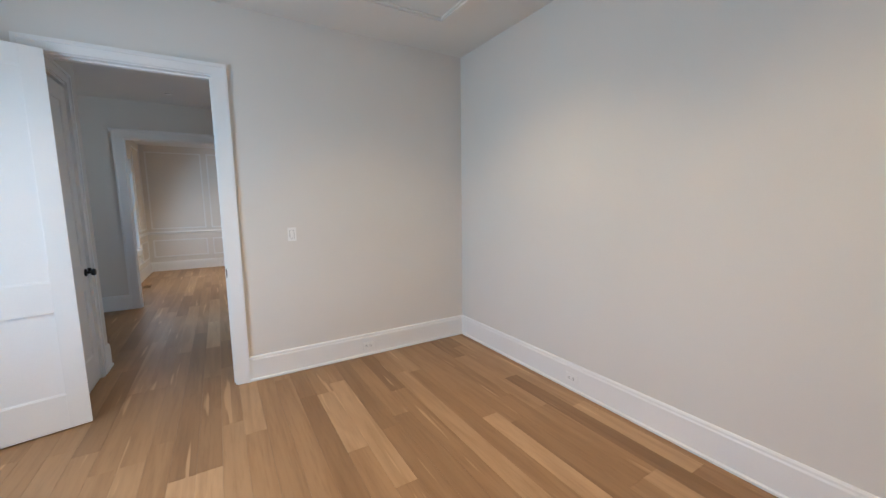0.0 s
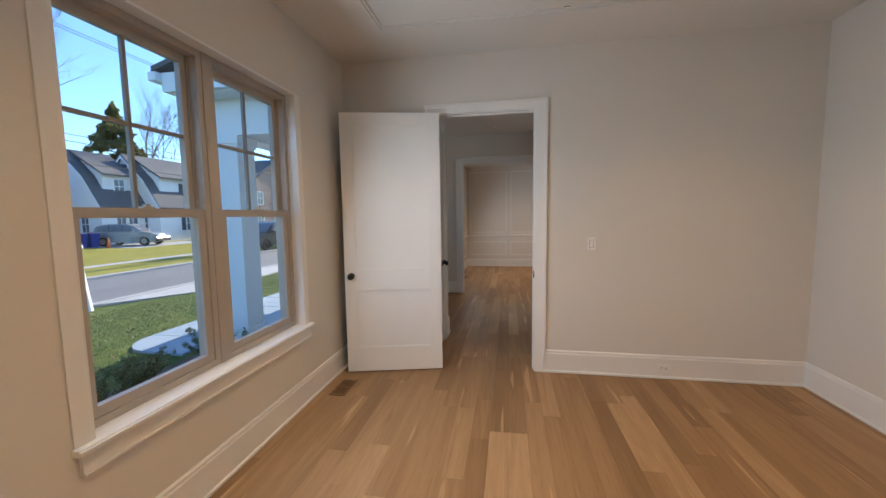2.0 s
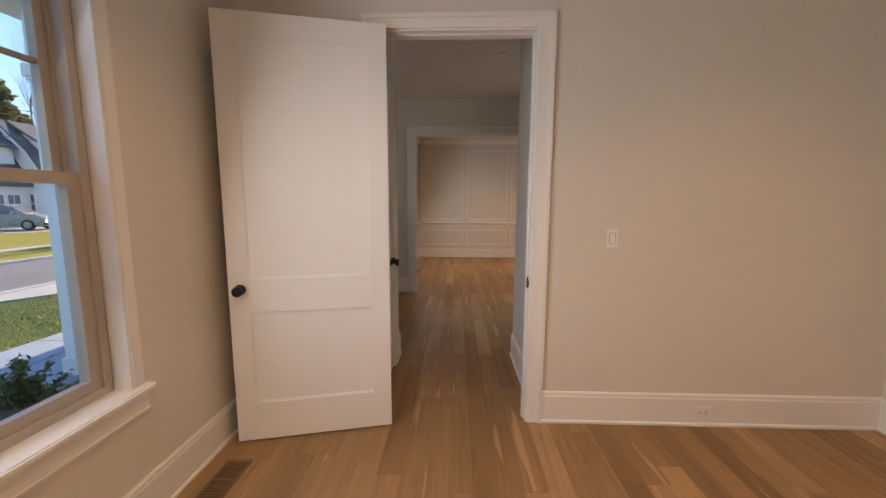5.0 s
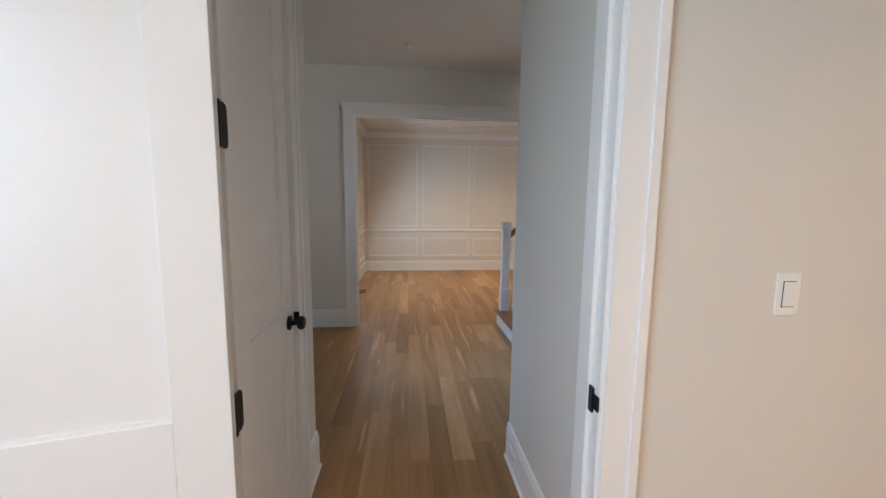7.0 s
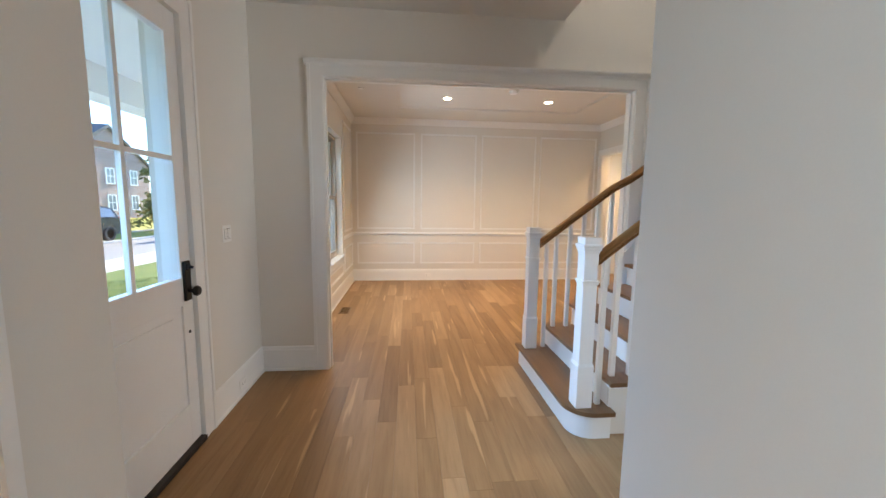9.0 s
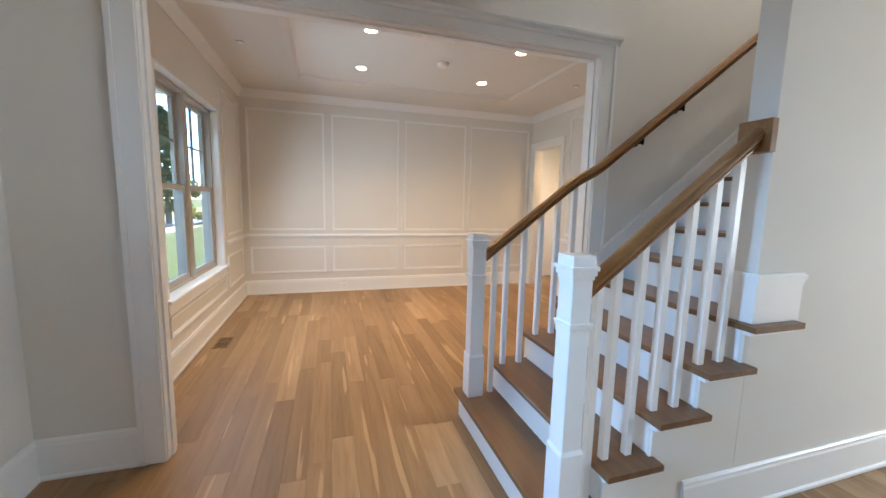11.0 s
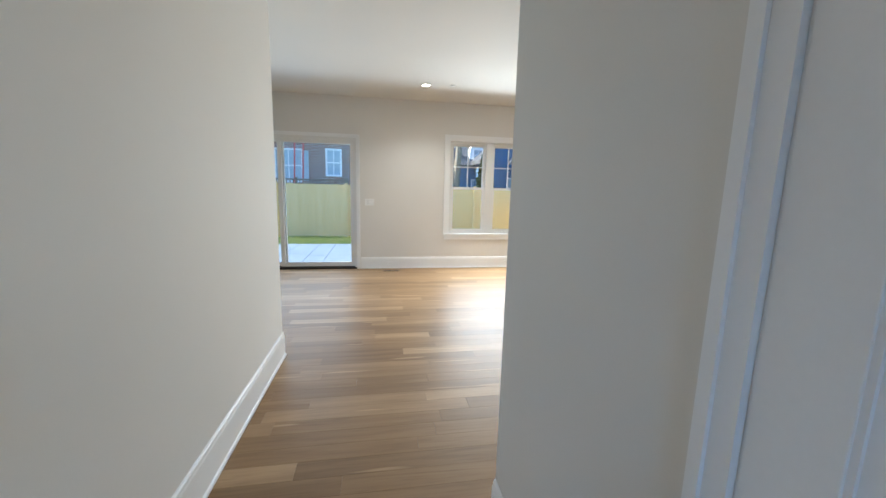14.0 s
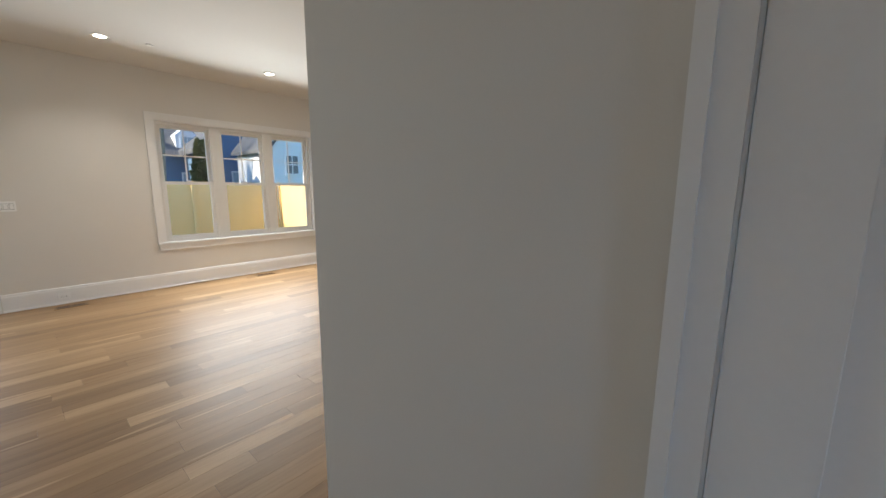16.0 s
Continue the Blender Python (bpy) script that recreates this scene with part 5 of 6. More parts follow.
for _ in range(70000):
    x = -2.0 - 5.6 * rg.random() ** 1.2
    y = rg.uniform(-5, 9)
    if x < -7.65 or (x > -2.4 and y > 0.55) or (y > 0.34 and x > -3.5):
        continue
    z = ground_z(x)
    h, a = rg.uniform(0.012, 0.035), rg.uniform(0, 6.28)
    dx, dy = math.cos(a) * 0.004, math.sin(a) * 0.004
    lx, ly = rg.gauss(0, 0.018), rg.gauss(0, 0.018)
    i = len(vs)
    vs += [(x - dx, y - dy, z), (x + dx, y + dy, z), (x + lx, y + ly, z + h)]
    fs.append((i, i + 1, i + 2))
me = bpy.data.meshes.new("grass")
me.from_pydata(vs, [], fs)
me.materials.append(M_LAWN)
tagged(new("grass", me), "short green grass blades on the lawn", "grass", kind="stuff")


def litter(r):
    x = r.uniform(-7.4, -1.0)
    return (x, r.uniform(-4, 3.5), ground_z(x) + 0.03)


me = leaf_cloud(700, litter, 0.032, 31)
me.materials.append(M_LEAFDRY)
tagged(new("fallen_leaves", me), "scattered brown fallen leaves on the lawn", "leaves", kind="stuff")


# ---- houses
def house_window(parent, face, u, z, w, h, off, pane=None):
    """A sash window on a wall; face 'x' looks along x, at plane off."""
    f = 0.09

    def bx(u0, u1, w0, w1, d0, d1):
        a, b = sorted((off + d0, off + d1))
        return (a, b, u0, u1, w0, w1) if face in ("+x", "-x") else (u0, u1, a, b, w0, w1)
    s = 1 if face[0] == "+" else -1
    wnd = part("window", boxes(bx(u - w / 2 - f, u - w / 2, z, z + h, 0, 0.06 * s), bx(u + w / 2, u + w / 2 + f, z, z + h, 0, 0.06 * s),
                               bx(u - w / 2 - f, u + w / 2 + f, z + h, z + h + f, 0, 0.06 * s), bx(u - w / 2, u + w / 2, z + h / 2 - 0.03, z + h / 2 + 0.03, 0, 0.05 * s),
                               bx(u - 0.02, u + 0.02, z, z + h / 2 - 0.03, 0, 0.045 * s), bx(u - 0.02, u + 0.02, z + h / 2 + 0.03, z + h, 0, 0.045 * s)), M_WHITE_EXT, parent)
    part("sill", boxes(bx(u - w / 2 - f, u + w / 2 + f, z - f, z, 0, 0.09 * s)), M_WHITE_EXT, wnd)
    part("pane", boxes(bx(u - w / 2, u + w / 2, z, z + h, 0.001 * s, 0.02 * s)), pane or M_DARKPANE, wnd)
    return wnd


def gambrel_house(x, y0, length, label, ridge=7.6, shutters=False):
    """Gambrel end wall looks along -y at y0; the street front is at x, with a long shed dormer."""
    h = thing("house", Matrix.Translation((x, y0, -0.5)), label, "house")
    dp, eave, bx, bz = 6.7, 3.35, 1.35, 5.55
    out = [(0, 0), (0, eave), (-bx, bz), (-dp / 2, ridge), (-dp + bx, bz), (-dp, eave), (-dp, 0)]
    part("wall", bm_poly(bmesh.new(), out, 0, length, "y"), M_SIDING, h)
    for c0, c1 in ((0.35, -bx + 0.05), (-dp - 0.35, -dp + bx - 0.05)):
        part("lower_roof", bm_poly(bmesh.new(), [(c0, eave - 0.45), (c1, bz + 0.08), (c1, bz + 0.22), (c0, eave - 0.28)], -0.25, length + 0.1, "y"), M_SHINGLE, h)
    for c1 in (-bx, -dp + bx):
        part("upper_roof", bm_poly(bmesh.new(), [(c1, bz + 0.06), (-dp / 2, ridge + 0.06), (-dp / 2, ridge + 0.22), (c1, bz + 0.22)], -0.25, length + 0.1, "y"), M_SHINGLE, h)
    for s in (0, 1):
        f = lambda u: u if not s else -dp - u
        part("rake_board", bm_poly(bmesh.new(), [(f(0.32), eave - 0.62), (f(-bx), bz - 0.2), (-dp / 2, ridge - 0.18), (-dp / 2, ridge + 0.05), (f(-bx + 0.04), bz + 0.05), (f(0.36), eave - 0.42)], -0.29, -0.255, "y"), M_WHITE_EXT, h)
    # shed dormer on the street front
    d0, d1 = 0.7, length - 0.25
    dm = part("dormer", bm_poly(bmesh.new(), [(-0.55, eave + 0.5), (-0.55, 5.75), (-dp / 2 + 0.2, ridge - 0.25), (-dp / 2 + 0.2, eave + 0.5)], d0, d1, "y"), M_SIDING, h)
    part("dormer_roof", bm_poly(bmesh.new(), [(-0.2, 5.66), (-dp / 2, ridge + 0.06), (-dp / 2, ridge + 0.24), (-0.2, 5.82)], d0 - 0.2, d1 + 0.2, "y"), M_SHINGLE, dm)
    mid = (d0 + d1) / 2
    house_window(h, "+x", mid, 4.25, 0.8, 1.15, -0.55)
    for u in (mid - 0.5, mid + 0.5):
        house_window(h, "+x", u, 0.95, 0.75, 1.35, 0.0)
    house_window(h, "-y", -1.6, 1.0, 0.7, 1.35, 0.0)
    house_window(h, "-y", -dp / 2 - 0.3, 3.7, 0.7, 1.3, 0.0)
    part("attic_vent", boxes((-dp / 2 - 0.3, -dp / 2 + 0.3, -0.04, 0, ridge - 1.0, ridge - 0.7)), M_DARKPANE, h)
    if shutters:
        for z, hh, off, us in ((4.25, 1.15, -0.55, (mid - 0.72, mid + 0.72)), (0.95, 1.35, 0.0, (mid - 1.2, mid + 1.2))):
            for u in us:
                part("shutter", boxes((off + 0.001, off + 0.05, u - 0.2, u + 0.2, z, z + hh)), M_SLOT, h, "black louvred shutter")
    return h


gambrel_house(-30.5, 21.2, 3.6, "white clapboard house with a gambrel end and long dormer")
gambrel_house(-28.95, 24.85, 6.8, "second white gambrel house with black shutters and a dormer", ridge=7.65, shutters=True)
wh = thing("house", Matrix.Translation((-31, 13.9, -0.5)), "white house with a gabled entry and a wreath", "house")
part("wall", bm_poly(bmesh.new(), [(-3.6, 0), (-3.6, 4.4), (0.3, 7.2), (3.6, 4.6), (3.6, 0)], -9, 0, "x"), M_SIDING, wh)
part("roof", bm_poly(bmesh.new(), [(-4.0, 4.15), (0.3, 7.25), (4.0, 4.35), (4.0, 4.6), (0.3, 7.55), (-4.0, 4.4)], -9.3, 0.35, "x"), M_SHINGLE, wh)
part("door", boxes((0, 0.06, 1.1, 2.0, 0.5, 2.5)), M_DARKPANE, wh, "dark glazed entry door")
part("door_surround", boxes((0, 0.12, 0.85, 1.1, 0.4, 2.7), (0, 0.12, 2.0, 2.25, 0.4, 2.7), (0, 0.14, 0.85, 2.25, 2.7, 3.0)), M_WHITE_EXT, wh)
part("wreath", bm_sweep(bmesh.new(), [(-0.09, -0.05), (0.09, -0.05), (0.09, 0.05), (-0.09, 0.05)], [(0.1, 2.85 + 0.36 * math.cos(a), 1.95 + 0.36 * math.sin(a)) for a in [i * math.pi / 8 for i in range(17)]]), M_SHRUB, wh, "green winter wreath")
part("step", boxes((0, 1.2, 0.6, 2.5, 0, 0.4)), M_CONC, wh)
part("porch_post", boxes((1.0, 1.15, 3.2, 3.35, 0, 2.8)), M_WHITE_EXT, wh)
part("porch_roof", boxes((0, 1.3, 0.4, 3.6, 2.95, 3.2)), M_WHITE_EXT, wh)
house_window(wh, "+x", 1.5, 3.9, 1.1, 1.1, 0.0)
house_window(wh, "+x", -1.6, 1.2, 1.1, 1.4, 0.0)
cr = thing("house", Matrix.Translation((-40, 17.6, -0.5)), "cream house with a low roof behind its neighbours", "house")
part("wall", boxes((-8, 0, -3, 3.4, 0, 5.6)), M_CREAM, cr)
part("roof", boxes((-8.3, 0.3, -3.2, 3.6, 5.6, 5.85)), M_WHITE_EXT, cr)
house_window(cr, "+x", 0.8, 3.6, 1.0, 1.2, 0.0)
bh = thing("house", Matrix.Translation((-30, 43.5, -0.5)), "red brick house with white windows and a garage", "house")
part("wall", bm_poly(bmesh.new(), [(-6, 0), (-6, 6.0), (0, 9.5), (6, 6.0), (6, 0)], -10, 0, "x"), M_BRICK, bh)
part("roof", bm_poly(bmesh.new(), [(-6.4, 5.75), (0, 9.55), (6.4, 5.75), (6.4, 6.0), (0, 9.9), (-6.4, 6.0)], -10.3, 0.3, "x"), M_SHINGLE, bh)
for u in (-3.4, 0, 3.4):
    house_window(bh, "+x", u, 3.8, 1.0, 1.5, 0.0)
    house_window(bh, "+x", u, 1.0, 1.0, 1.5, 0.0)


# ---- vehicles and street things
def wheel(parent, x, y, z, r=0.34):
    w = part("wheel", bm_turn(bmesh.new(), [(r * 0.62, -0.10), (r * 0.95, -0.11), (r, -0.07), (r, 0.07), (r * 0.95, 0.11), (r * 0.62, 0.10)], (x, y, z), "x", 24), M_RUBBER, parent, "", True)
    part("rim", bm_turn(bmesh.new(), [(r * 0.62, -0.10), (r * 0.55, -0.06), (0.06, -0.05), (0.05, 0.05), (r * 0.55, 0.06), (r * 0.62, 0.10)], (x, y, z), "x", 24), M_ALLOY, w, "", True)


def suv(m, paint, label, name="parked_car"):
    """Local y forward, x to its side."""
    c = thing(name, m, label, "car")
    bm = bmesh.new()
    bm_poly(bm, [(-2.25, 0.35), (-2.3, 0.75), (-2.22, 1.05), (-1.2, 1.08), (0.75, 1.06), (1.55, 1.0), (2.15, 0.85), (2.3, 0.6), (2.25, 0.3), (1.75, 0.26), (-1.7, 0.26)], -0.9, 0.9, "x")
    bmesh.ops.bevel(bm, geom=[e for e in bm.edges], offset=0.06, segments=2, affect="EDGES")
    part("body", bm, paint, c, "", True)
    bm = bmesh.new()
    v = [[bm.verts.new((s * w, y, z)) for y, z, w in ((-2.15, 1.04, 0.86), (-1.95, 1.5, 0.72), (-1.2, 1.66, 0.66), (0.0, 1.66, 0.66), (0.35, 1.55, 0.68), (1.0, 1.04, 0.84))] for s in (-1, 1)]
    bm.faces.new(v[0])
    bm.faces.new(v[1])
    for i in range(6):
        j = (i + 1) % 6
        bm.faces.new((v[0][i], v[0][j], v[1][j], v[1][i]))
    bmesh.ops.recalc_face_normals(bm, faces=bm.faces)
    bmesh.ops.bevel(bm, geom=[e for e in bm.edges], offset=0.04, segments=2, affect="EDGES")
    part("cabin", bm, paint, c, "", True)
    for s in (-1, 1):
        for pts in ([(-1.85, 1.1), (-1.72, 1.47), (-1.05, 1.56), (-1.0, 1.1)], [(-0.93, 1.1), (-0.97, 1.56), (-0.15, 1.58), (-0.1, 1.1)], [(-0.03, 1.1), (-0.07, 1.57), (0.15, 1.52), (0.75, 1.1)]):
            bm = bmesh.new()
            a = [bm.verts.new((s * (0.865 - (z - 1.04) * 0.31 + 0.035), y, z)) for y, z in pts]
            b = [bm.verts.new((s * (0.865 - (z - 1.04) * 0.31 - 0.02), y, z)) for y, z in pts]
            bm.faces.new(a)
            for i in range(4):
                j = (i + 1) % 4
                bm.faces.new((a[i], a[j], b[j], b[i]))
            part("side_window", bm, M_DARKPANE, c)
        part("headlight", boxes((s * 0.62 - 0.2, s * 0.62 + 0.2, 2.12, 2.29, 0.72, 0.86), bevel=0.03), M_PALEPANE, c)
        part("tail_light", boxes((s * 0.74 - 0.12, s * 0.74 + 0.12, -2.31, -2.2, 0.85, 1.08), bevel=0.02), M_LAMP_RED, c)
        part("mirror", boxes((s * 0.95 - 0.08, s * 0.95 + 0.08, 0.62, 0.74, 1.05, 1.18), bevel=0.03), paint, c)
    part("windscreen", bm_poly(bmesh.new(), [(0.42, 1.53), (1.02, 1.06), (1.04, 1.09), (0.45, 1.56)], -0.62, 0.62, "x"), M_DARKPANE, c)
    part("bumper", boxes((-0.85, 0.85, 2.2, 2.34, 0.32, 0.52), bevel=0.04), M_RUBBER, c)
    for x in (-0.84, 0.84):
        for y in (-1.4, 1.4):
            wheel(c, x, y, 0.34)
    return c


suv(Matrix.Translation((-27.2, 20.7, -0.47)) @ Matrix.Rotation(radians(-72), 4, "Z"), M_CARPAINT, "grey parked crossover car on the driveway")
suv(Matrix.Translation((-13.2, 17.5, -0.42)) @ Matrix.Rotation(radians(180), 4, "Z"), M_DARKCAR, "dark parked car by the street")
for i, (x, y) in enumerate(((-28.3, 17.9), (-28.2, 18.65))):
    b = thing("wheelie_bin", Matrix.Translation((x, y, -0.5)), "blue plastic wheeled recycling bin", "bin", "recycling bins")
    bm = bmesh.new()
    q = [[bm.verts.new((sx * k, sy * k, z)) for sx, sy in ((-1, -1), (1, -1), (1, 1), (-1, 1))] for k, z in ((0.24, 0.02), (0.31, 1.0))]
    bm.faces.new(q[0])
    bm.faces.new(q[1])
    for k in range(4):
        bm.faces.new((q[0][k], q[0][(k + 1) % 4], q[1][(k + 1) % 4], q[1][k]))
    part("body", bm, M_BIN, b)
    part("lid", boxes((-0.34, 0.34, -0.34, 0.34, 1.0, 1.07), bevel=0.03), M_BIN, b)
cone = thing("traffic_cone", Matrix.Translation((-26.6, 18.5, -0.5)), "orange traffic cone on the driveway", "cone")
part("base", boxes((-0.2, 0.2, -0.2, 0.2, 0, 0.04), bevel=0.01), M_ORANGE, cone)
part("body", bm_turn(bmesh.new(), [(0.15, 0.04), (0.03, 0.72), (0.02, 0.73)], seg=18), M_ORANGE, cone, "", True)

sg = thing("yard_sign", Matrix.Translation((-7.4, 3.0, -0.52)) @ Matrix.Rotation(radians(7), 4, "X") @ Matrix.Rotation(radians(25), 4, "Z"), "white hanging yard sign on a leaning post", "sign")
part("post", boxes((-0.05, 0.05, -0.05, 0.05, 0, 1.6), bevel=0.008), M_WHITE_EXT, sg)
part("cap", bm_turn(bmesh.new(), [(0.075, 1.6), (0.075, 1.63), (0.01, 1.70)], seg=4), M_WHITE_EXT, sg)
part("arm", boxes((-0.04, 0.04, -0.62, 0.2, 1.40, 1.48), bevel=0.006), M_WHITE_EXT, sg)
pl = part("board", boxes((-0.012, 0.012, -0.54, -0.12, 0.55, 1.33), bevel=0.004), M_SIGNBLUE, sg, "pale blue sign board")
part("band", boxes((0.0125, 0.016, -0.53, -0.13, 1.27, 1.32), (0.0125, 0.016, -0.53, -0.13, 0.68, 0.72), (0.0125, 0.016, -0.53, -0.13, 0.56, 0.59)), M_SLOT, pl, "dark bands on the sign")
part("text_bar", boxes((0.0125, 0.015, -0.42, -0.26, 0.98, 1.0), (0.0125, 0.015, -0.45, -0.22, 0.92, 0.94), (0.0125, 0.015, -0.42, -0.26, 0.86, 0.88), (0.0125, 0.015, -0.36, -0.30, 1.12, 1.22)), M_WHITE_EXT, pl, "pale bars of small lettering")
pole = thing("utility_pole", Matrix.Translation((-14.0, 13.0, -0.5)), "wooden utility pole with wires", "pole")
part("pole", bm_turn(bmesh.new(), [(0.16, -0.1), (0.11, 11)], seg=12), M_BARK, pole)
part("crossarm", boxes((-0.05, 0.05, -1.2, 1.2, 9.6, 9.72), (-0.05, 0.05, -0.8, 0.8, 8.6, 8.7)), M_BARK, pole)
part("transformer", bm_turn(bmesh.new(), [(0.22, 7.0), (0.24, 7.1), (0.24, 7.9), (0.1, 8.0)], (0.35, 0, 0), "z", 16), M_CONC, pole, "grey transformer can", True)
for k, (dy, z) in enumerate(((-1.1, 9.75), (1.1, 9.75), (0.1, 6.0), (0.0, 5.75), (-0.1, 5.0))):
    pts = [(-14.0 + dy * 0.1, 13.0 + t, -0.5 + z - 0.9 * (1 - (t / 45.0) ** 2) + 0.0 if abs(t) > 0 else -0.5 + z - 0.9) for t in range(-45, 46, 9)]
    w = tagged(new("power_line", mesh_of("power_line", bm_sweep(bmesh.new(), [(-0.012, 0), (0, -0.012), (0.012, 0), (0, 0.012)], pts), M_SLOT)), "thin dark overhead power line along the street", "cable", "overhead wires")

# ---------------------------------------------------------------- back garden
setting("patio_base", boxes((10.14, 14.45, -1.5, 9.0, -0.6, -0.215)), M_CONC, "mortar bed under the patio paving", "patio")
patio = thing("patio_paving", Matrix.Identity(4), "blue-grey bluestone patio slabs behind the house", "paving", kind="structure")
pave(10.15, 14.4, 0.6, 6.6, -0.18, patio, 17)


def fence(name, m, length, seed):
    f = thing(name, m, "new pale pine board fence with exposed knots", "fence")
    r = random.Random(seed)
    n = int(length / 0.142)
    me = [mesh_of("board", boxes((0.0006, 0.1414, -0.01, 0.01, 0.04, 1.92 + d)), M_FENCE) for d in (0, 0.006, -0.006)]
    kn = mesh_of("knot", bm_turn(bmesh.new(), [(0.014, 0), (0.012, -0.002)], seg=9, axis="y"), M_KNOT)
    for i in range(n):
        b = new("board", r.choice(me))
        b.parent = f
        b.location = (i * 0.142, r.uniform(-0.0015, 0.0015), 0)
        for _ in range(r.choice((0, 1, 1, 2))):
            k = new("knot", kn)
            k.parent = b
            k.location = (r.uniform(0.03, 0.11), -0.0105, r.uniform(0.2, 1.7))
    for i in range(0, n, 17):
        part("post", boxes((i * 0.142 - 0.05, i * 0.142 + 0.05, -0.065, -0.011, 0, 1.98), bevel=0.004), M_FENCE, f)
    for z in (0.3, 1.0, 1.65):
        part("rail", boxes((0, n * 0.142, 0.011, 0.05, z, z + 0.09)), M_FENCE, f)
    return f


fence("board_fence", Matrix.Translation((17.1, 10.0, -0.31)) @ Matrix.Rotation(radians(-90), 4, "Z"), 14.9, 61)
fence("board_fence", Matrix.Translation((17.05, -4.85, -0.31)) @ Matrix.Rotation(radians(180), 4, "Z"), 6.8, 62)

rb = thing("house", Matrix.Translation((23, 0, -0.3)), "red brick house with white windows behind the fence", "house")
part("wall", boxes((0, 9, 1.2, 14, 0, 4.2)), M_BRICK, rb)
part("eave", boxes((-0.3, 9.3, 0.8, 14.4, 4.2, 4.45), (-0.42, -0.3, 0.8, 14.4, 4.36, 4.5)), M_WHITE_EXT, rb)
part("roof", bm_poly(bmesh.new(), [(-0.5, 4.5), (4.5, 7.5), (9.5, 4.5)], 0.8, 14.4, "y"), M_SHINGLE, rb)
house_window(rb, "-x", 3.83, 2.45, 0.62, 1.2, 0.0, M_PALEPANE)
house_window(rb, "-x", 2.1, 2.45, 0.62, 1.2, 0.0, M_PALEPANE)
house_window(rb, "-x", 6.0, 2.1, 1.2, 1.5, 0.0, M_PALEPANE)
house_window(rb, "-x", 8.6, 2.45, 0.9, 1.2, 0.0, M_PALEPANE)
part("door", boxes((-0.05, -0.001, 5.05, 5.35, 2.1, 3.6)), M_PALEPANE, rb, "pale door beside the window")
dk = thing("deck_railing", Matrix.Translation((21.6, 3.0, -0.3)), "dark timber deck railing behind the fence", "railing")
part("deck", boxes((0, 1.38, 0, 5, 1.0, 1.15)), M_BARK, dk)
part("top_rail", boxes((0, 0.08, 0, 5, 2.12, 2.18)), M_BARK, dk)
for i in range(34):
    part("baluster", boxes((0.02, 0.06, i * 0.148, i * 0.148 + 0.04, 1.15, 2.12)), M_BARK, dk)
for i in range(3):
    part("post", boxes((0, 0.1, 0.05 + i * 2.3, 0.15 + i * 2.3, 0, 2.25)), M_BARK, dk)
ld = thing("ladder", Matrix.Translation((22.3, 5.45, 0.86)) @ Matrix.Rotation(radians(10), 4, "Y"), "red extension ladder leaning on the brick house", "ladder")
for y in (-0.2, 0.2):
    part("stile", boxes((-0.03, 0.03, y - 0.03, y + 0.03, 0, 3.5)), M_RED, ld)
for i in range(11):
    part("rung", boxes((-0.015, 0.015, -0.17, 0.17, 0.25 + i * 0.3, 0.28 + i * 0.3)), M_ALLOY, ld)
bl = thing("house", Matrix.Translation((31, -11, -0.3)), "blue clapboard house with a dormer and white trim", "house")
part("wall", bm_poly(bmesh.new(), [(-4.6, 0), (-4.6, 4.2), (0, 8.4), (4.6, 4.2), (4.6, 0)], 0, 9, "x"), M_BLUE, bl)
part("roof", bm_poly(bmesh.new(), [(-5, 3.9), (0, 8.5), (5, 3.9), (5, 4.2), (0, 8.85), (-5, 4.2)], -0.3, 9.3, "x"), M_SHINGLE, bl)
house_window(bl, "-x", 0.0, 4.6, 0.9, 1.2, 0.0, M_PALEPANE)
house_window(bl, "-x", 2.2, 1.4, 1.0, 1.4, 0.0, M_PALEPANE)
wing = thing("house", Matrix.Translation((34, -4.9, -0.3)), "blue house wing with white dormer windows", "house")
part("wall", boxes((0, 8, -3, 6, 0, 4.0)), M_BLUE, wing)
part("roof", bm_poly(bmesh.new(), [(-0.5, 3.9), (3.5, 7.0), (8.5, 3.9)], -3.2, 6.2, "y"), M_SHINGLE, wing)
for u in (-1.8, 1.4):
    part("dormer", bm_poly(bmesh.new(), [(u - 0.7, 4.1), (u - 0.7, 5.3), (u, 5.9), (u + 0.7, 5.3), (u + 0.7, 4.1)], 0.2, 2.6, "x"), M_WHITE_EXT, wing)
    house_window(wing, "-x", u, 4.4, 0.7, 0.8, 0.2, M_PALEPANE)
    house_window(wing, "-x", u, 1.3, 1.0, 1.4, 0.0, M_PALEPANE)
gab = thing("house", Matrix.Translation((24.5, -9.6, -0.3)), "white gabled outbuilding catching the sun", "house")
part("wall", bm_poly(bmesh.new(), [(-1.5, 0), (-1.5, 4.0), (0, 6.0), (1.5, 4.0), (1.5, 0)], 0, 5, "x"), M_WHITE_EXT, gab)
part("roof", bm_poly(bmesh.new(), [(-1.8, 3.75), (0, 6.05), (1.8, 3.75), (1.8, 3.95), (0, 6.3), (-1.8, 3.95)], -0.2, 5.2, "x"), M_SHINGLE, gab)
house_window(gab, "-x", 0.4, 2.6, 0.7, 1.0, 0.0)
bare_tree(22.5, -2.4, 51, 15, 0.8, 0.24)
bare_tree(28, 0.2, 52, 14, 0.9, 0.2)
evergreen(25.0, -1.2, 53, 4.4, 1.5, "dark_conifer", "dark conifer behind the board fence")
evergreen(28.0, -5.6, 54, 4.2, 0.8, "dark_conifer", "slim dark conifer behind the board fence")
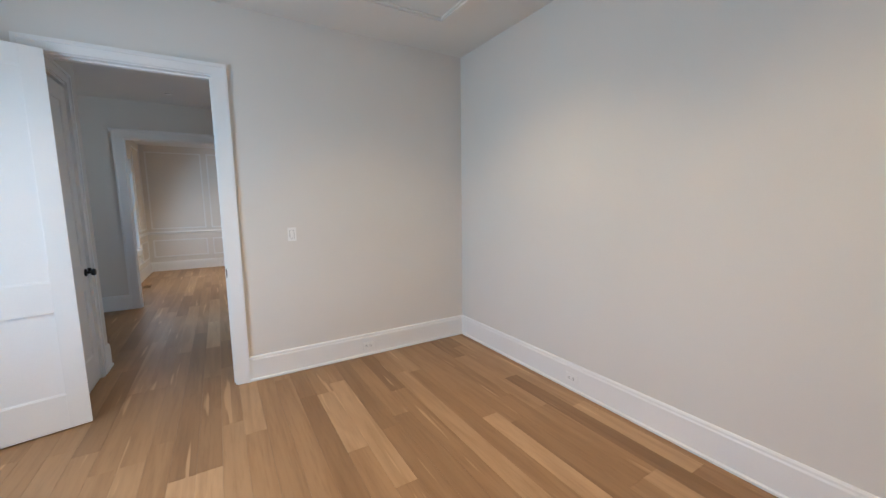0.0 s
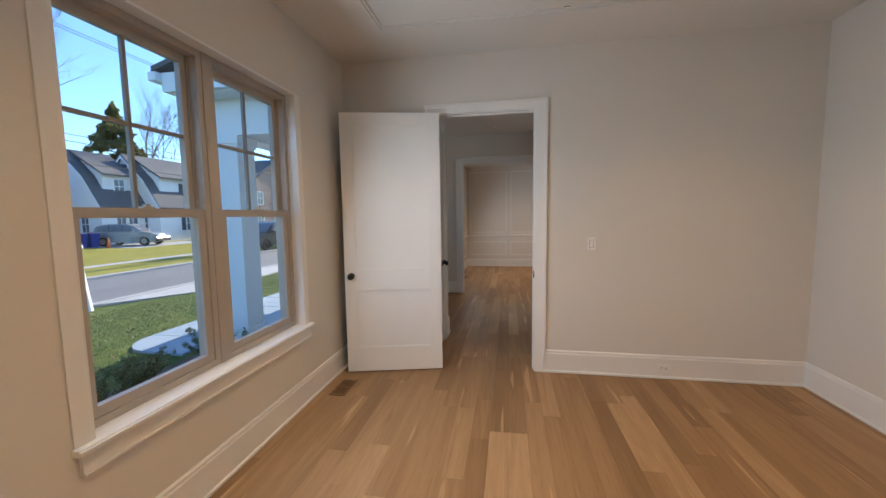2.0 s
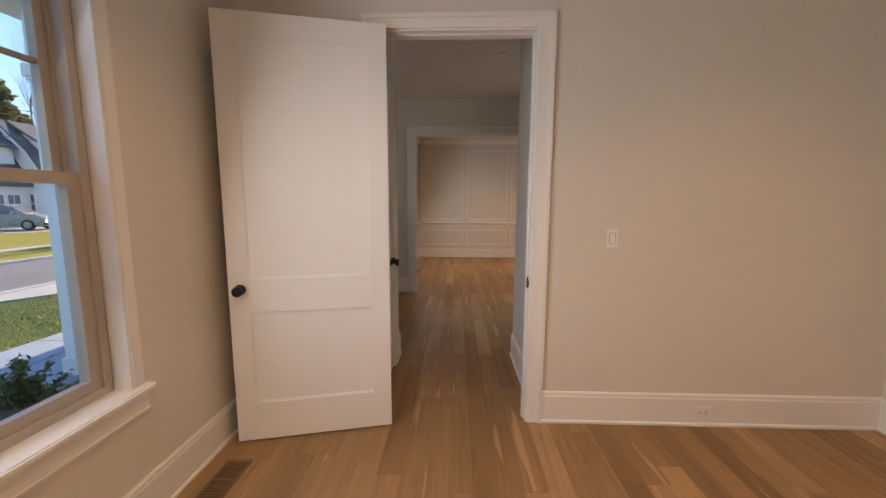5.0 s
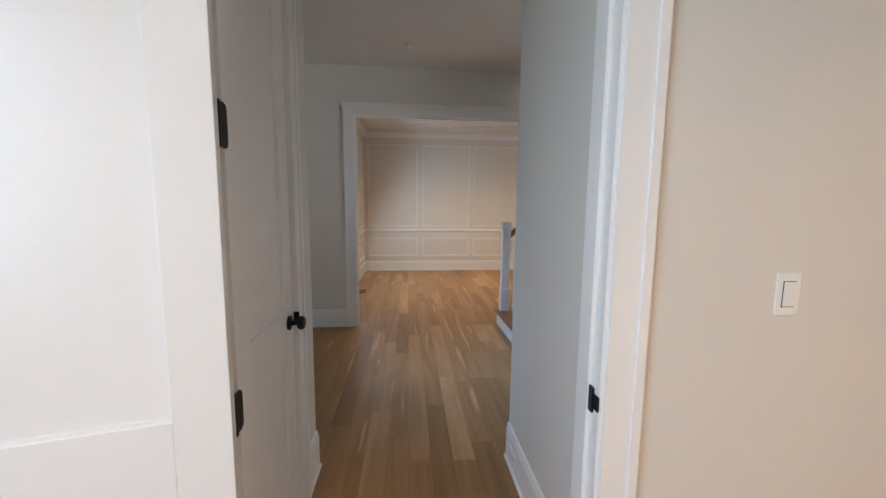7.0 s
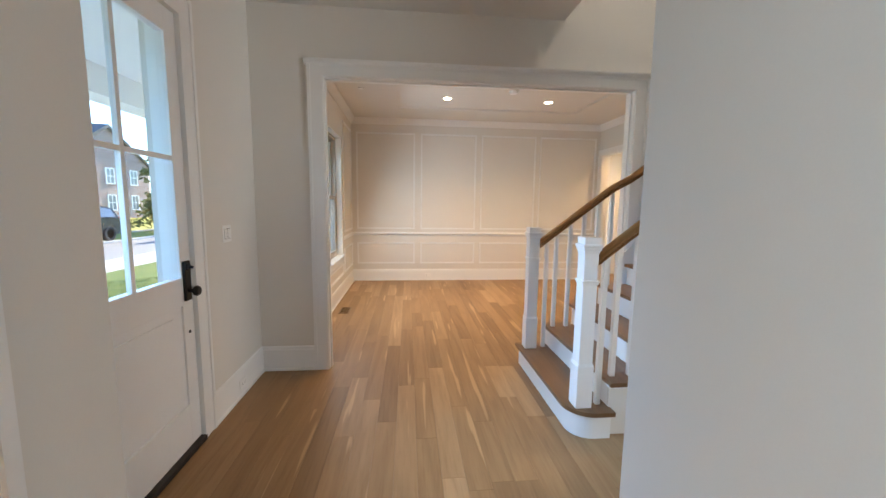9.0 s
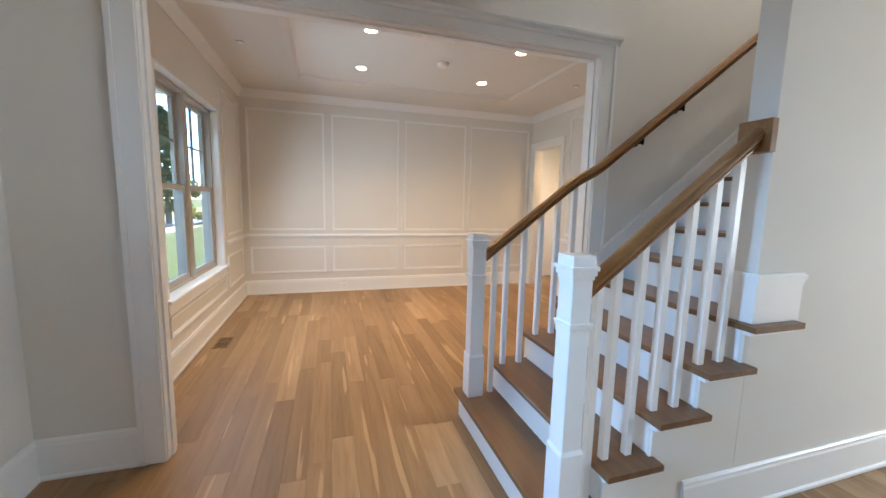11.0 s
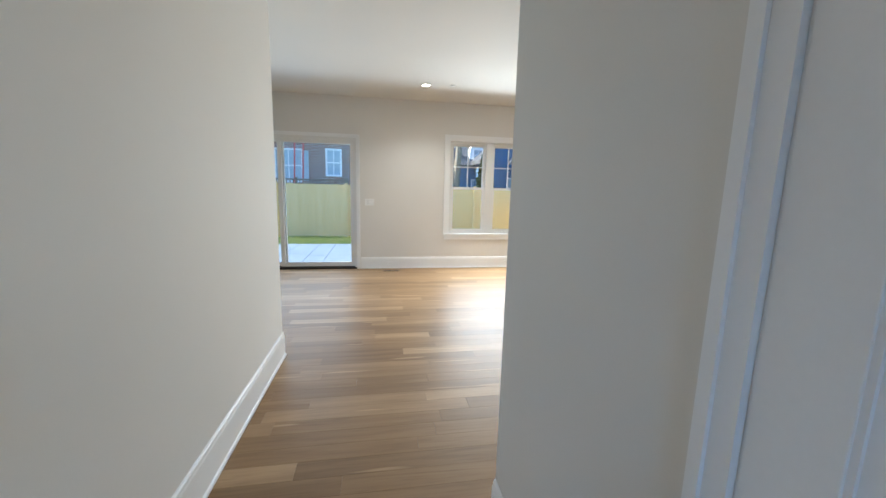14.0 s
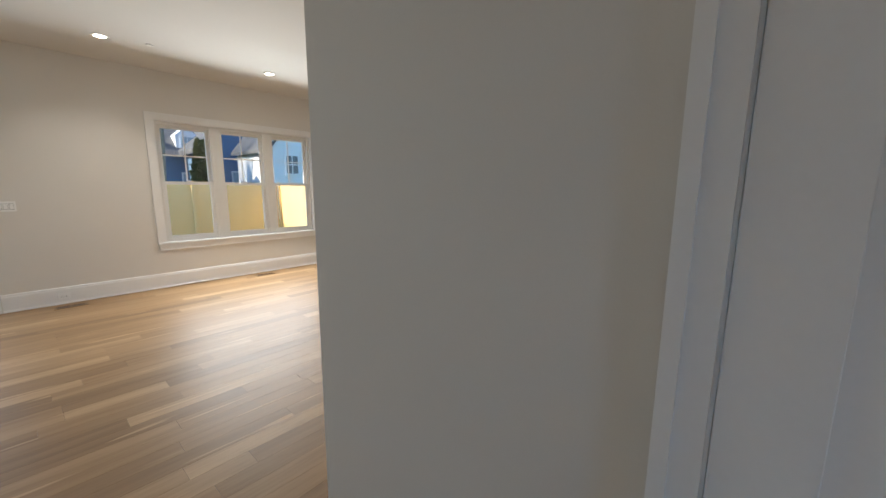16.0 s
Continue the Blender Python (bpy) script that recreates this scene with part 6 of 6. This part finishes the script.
evergreen(44, -12, 55, 15, 5)

# daylight from the sky standing in the window openings
def sky_lamp(name, x, y, z, w, h, facing, watts, colour, drop=0.45):
    la = bpy.data.lights.new(name, "AREA")
    la.shape, la.size, la.size_y, la.energy, la.color = "RECTANGLE", w, h, watts, colour
    o = new(name, la)
    o.matrix_world = look((x, y, z), (x + facing, y, z - drop))
    return o


SKYC = (0.66, 0.84, 1.0)
sky_lamp("sky_light_office", 0.18, -1.645, 1.64, 1.45, 1.25, 1, OFFICE_W, SKYC, 0.22)
sky_lamp("sky_light_office_outer", -0.2, -1.645, 1.64, 1.6, 1.8, 1, OFFICE_W * 0.12, SKYC)
sky_lamp("sky_light_dining", 0.74, 5.44, 1.64, 1.5, 1.25, 1, DINING_W, SKYC)
sky_lamp("sky_light_dining_outer", 0.2, 5.44, 1.64, 1.65, 1.8, 1, DINING_W * 0.15, SKYC)
sky_lamp("sky_light_door", 0.24, 2.12, 1.67, 0.5, 1.15, 1, DOOR_W, (0.34, 0.6, 1.0)).data.spread = radians(68)
sky_lamp("sky_light_living", 9.68, -0.89, 1.46, 2.2, 1.45, -1, LIVING_W, (0.86, 0.94, 1.0), 0.3)
sky_lamp("sky_light_slider", 9.58, 3.25, 1.25, 2.3, 2.0, -1, LIVING_W * 0.26, SKYC, 0.3)

# ---------------------------------------------------------------- floor boards
floor = thing("floor", Matrix.Identity(4), "wide oak floor boards of mixed light brown tones", "floor", kind="structure")
BOARD_W = 0.128
LENGTHS = (0.55, 0.8, 1.05, 1.35, 1.7, 2.1)
board_mesh = []
for L in LENGTHS:
    bm = bmesh.new()
    w, h = BOARD_W / 2 - 0.0003, L / 2 - 0.0003
    c = 0.0006
    rings = [[(-w, -h, -0.013), (w, -h, -0.013), (w, h, -0.013), (-w, h, -0.013)], [(-w, -h, -c), (w, -h, -c), (w, h, -c), (-w, h, -c)],
             [(-w + c, -h + c, 0), (w - c, -h + c, 0), (w - c, h - c, 0), (-w + c, h - c, 0)]]
    q = [[bm.verts.new(p) for p in r] for r in rings]
    for a, b in zip(q, q[1:]):
        for i in range(4):
            bm.faces.new((a[i], a[(i + 1) % 4], b[(i + 1) % 4], b[i]))
    bm.faces.new(q[2])
    board_mesh.append(mesh_of("board", bm, M_FLOOR))


def floor_spans(x):
    """Stretches of floor along y at this x."""
    if x < 4.3:
        return [(-4.7 if x < 4.2 else 0.06, 7.4)]
    return [(-5.0, 8.0 if x < 6.5 else 7.0)]


rng = random.Random(7)
verts, faces, count = [], [], 0
rows = int(9.95 / BOARD_W) + 1
for r in range(rows):
    x = 0.0 + (r + 0.5) * BOARD_W
    for y_start, y_end in floor_spans(x):
        y = y_start - rng.random() * 1.2
        while y < y_end:
            k = rng.choice((0, 1, 1, 2, 2, 3, 3, 4, 5))
            L = LENGTHS[k]
            yc = y + L / 2
            near = (0.2 < x < 3.0 and -2.6 < yc < 3.0) or (3.0 <= x < 5.2 and 0.9 < yc < 2.6) or (1.0 < x < 2.6 and 3.0 <= yc < 4.2)
            if near and count < 300:
                ob = new("board", board_mesh[k])
                ob.location = (x, yc, 0)
                ob.parent = floor
                count += 1
            else:
                ya, yb = max(y, y_start), min(y + L, y_end if x > 0.3 else 3.6)
                y += L
                if yb - ya < 0.02:
                    continue
                L, yc = 0, (ya + yb) / 2
                w, h = BOARD_W / 2 - 0.0006, (yb - ya) / 2 - 0.0006
                i = len(verts)
                verts += [(x - w, yc - h, -0.013), (x + w, yc - h, -0.013), (x + w, yc + h, -0.013), (x - w, yc + h, -0.013),
                          (x - w, yc - h, 0), (x + w, yc - h, 0), (x + w, yc + h, 0), (x - w, yc + h, 0)]
                faces += [(i + 4, i + 5, i + 6, i + 7), (i, i + 1, i + 5, i + 4), (i + 1, i + 2, i + 6, i + 5), (i + 2, i + 3, i + 7, i + 6), (i + 3, i, i + 4, i + 7)]
            y += L
me = bpy.data.meshes.new("boards")
me.from_pydata(verts, [], faces)
me.materials.append(M_FLOOR)
ob = new("boards", me)
ob.parent = floor
tagged(ob, "oak floor boards further off", kind="stuff")
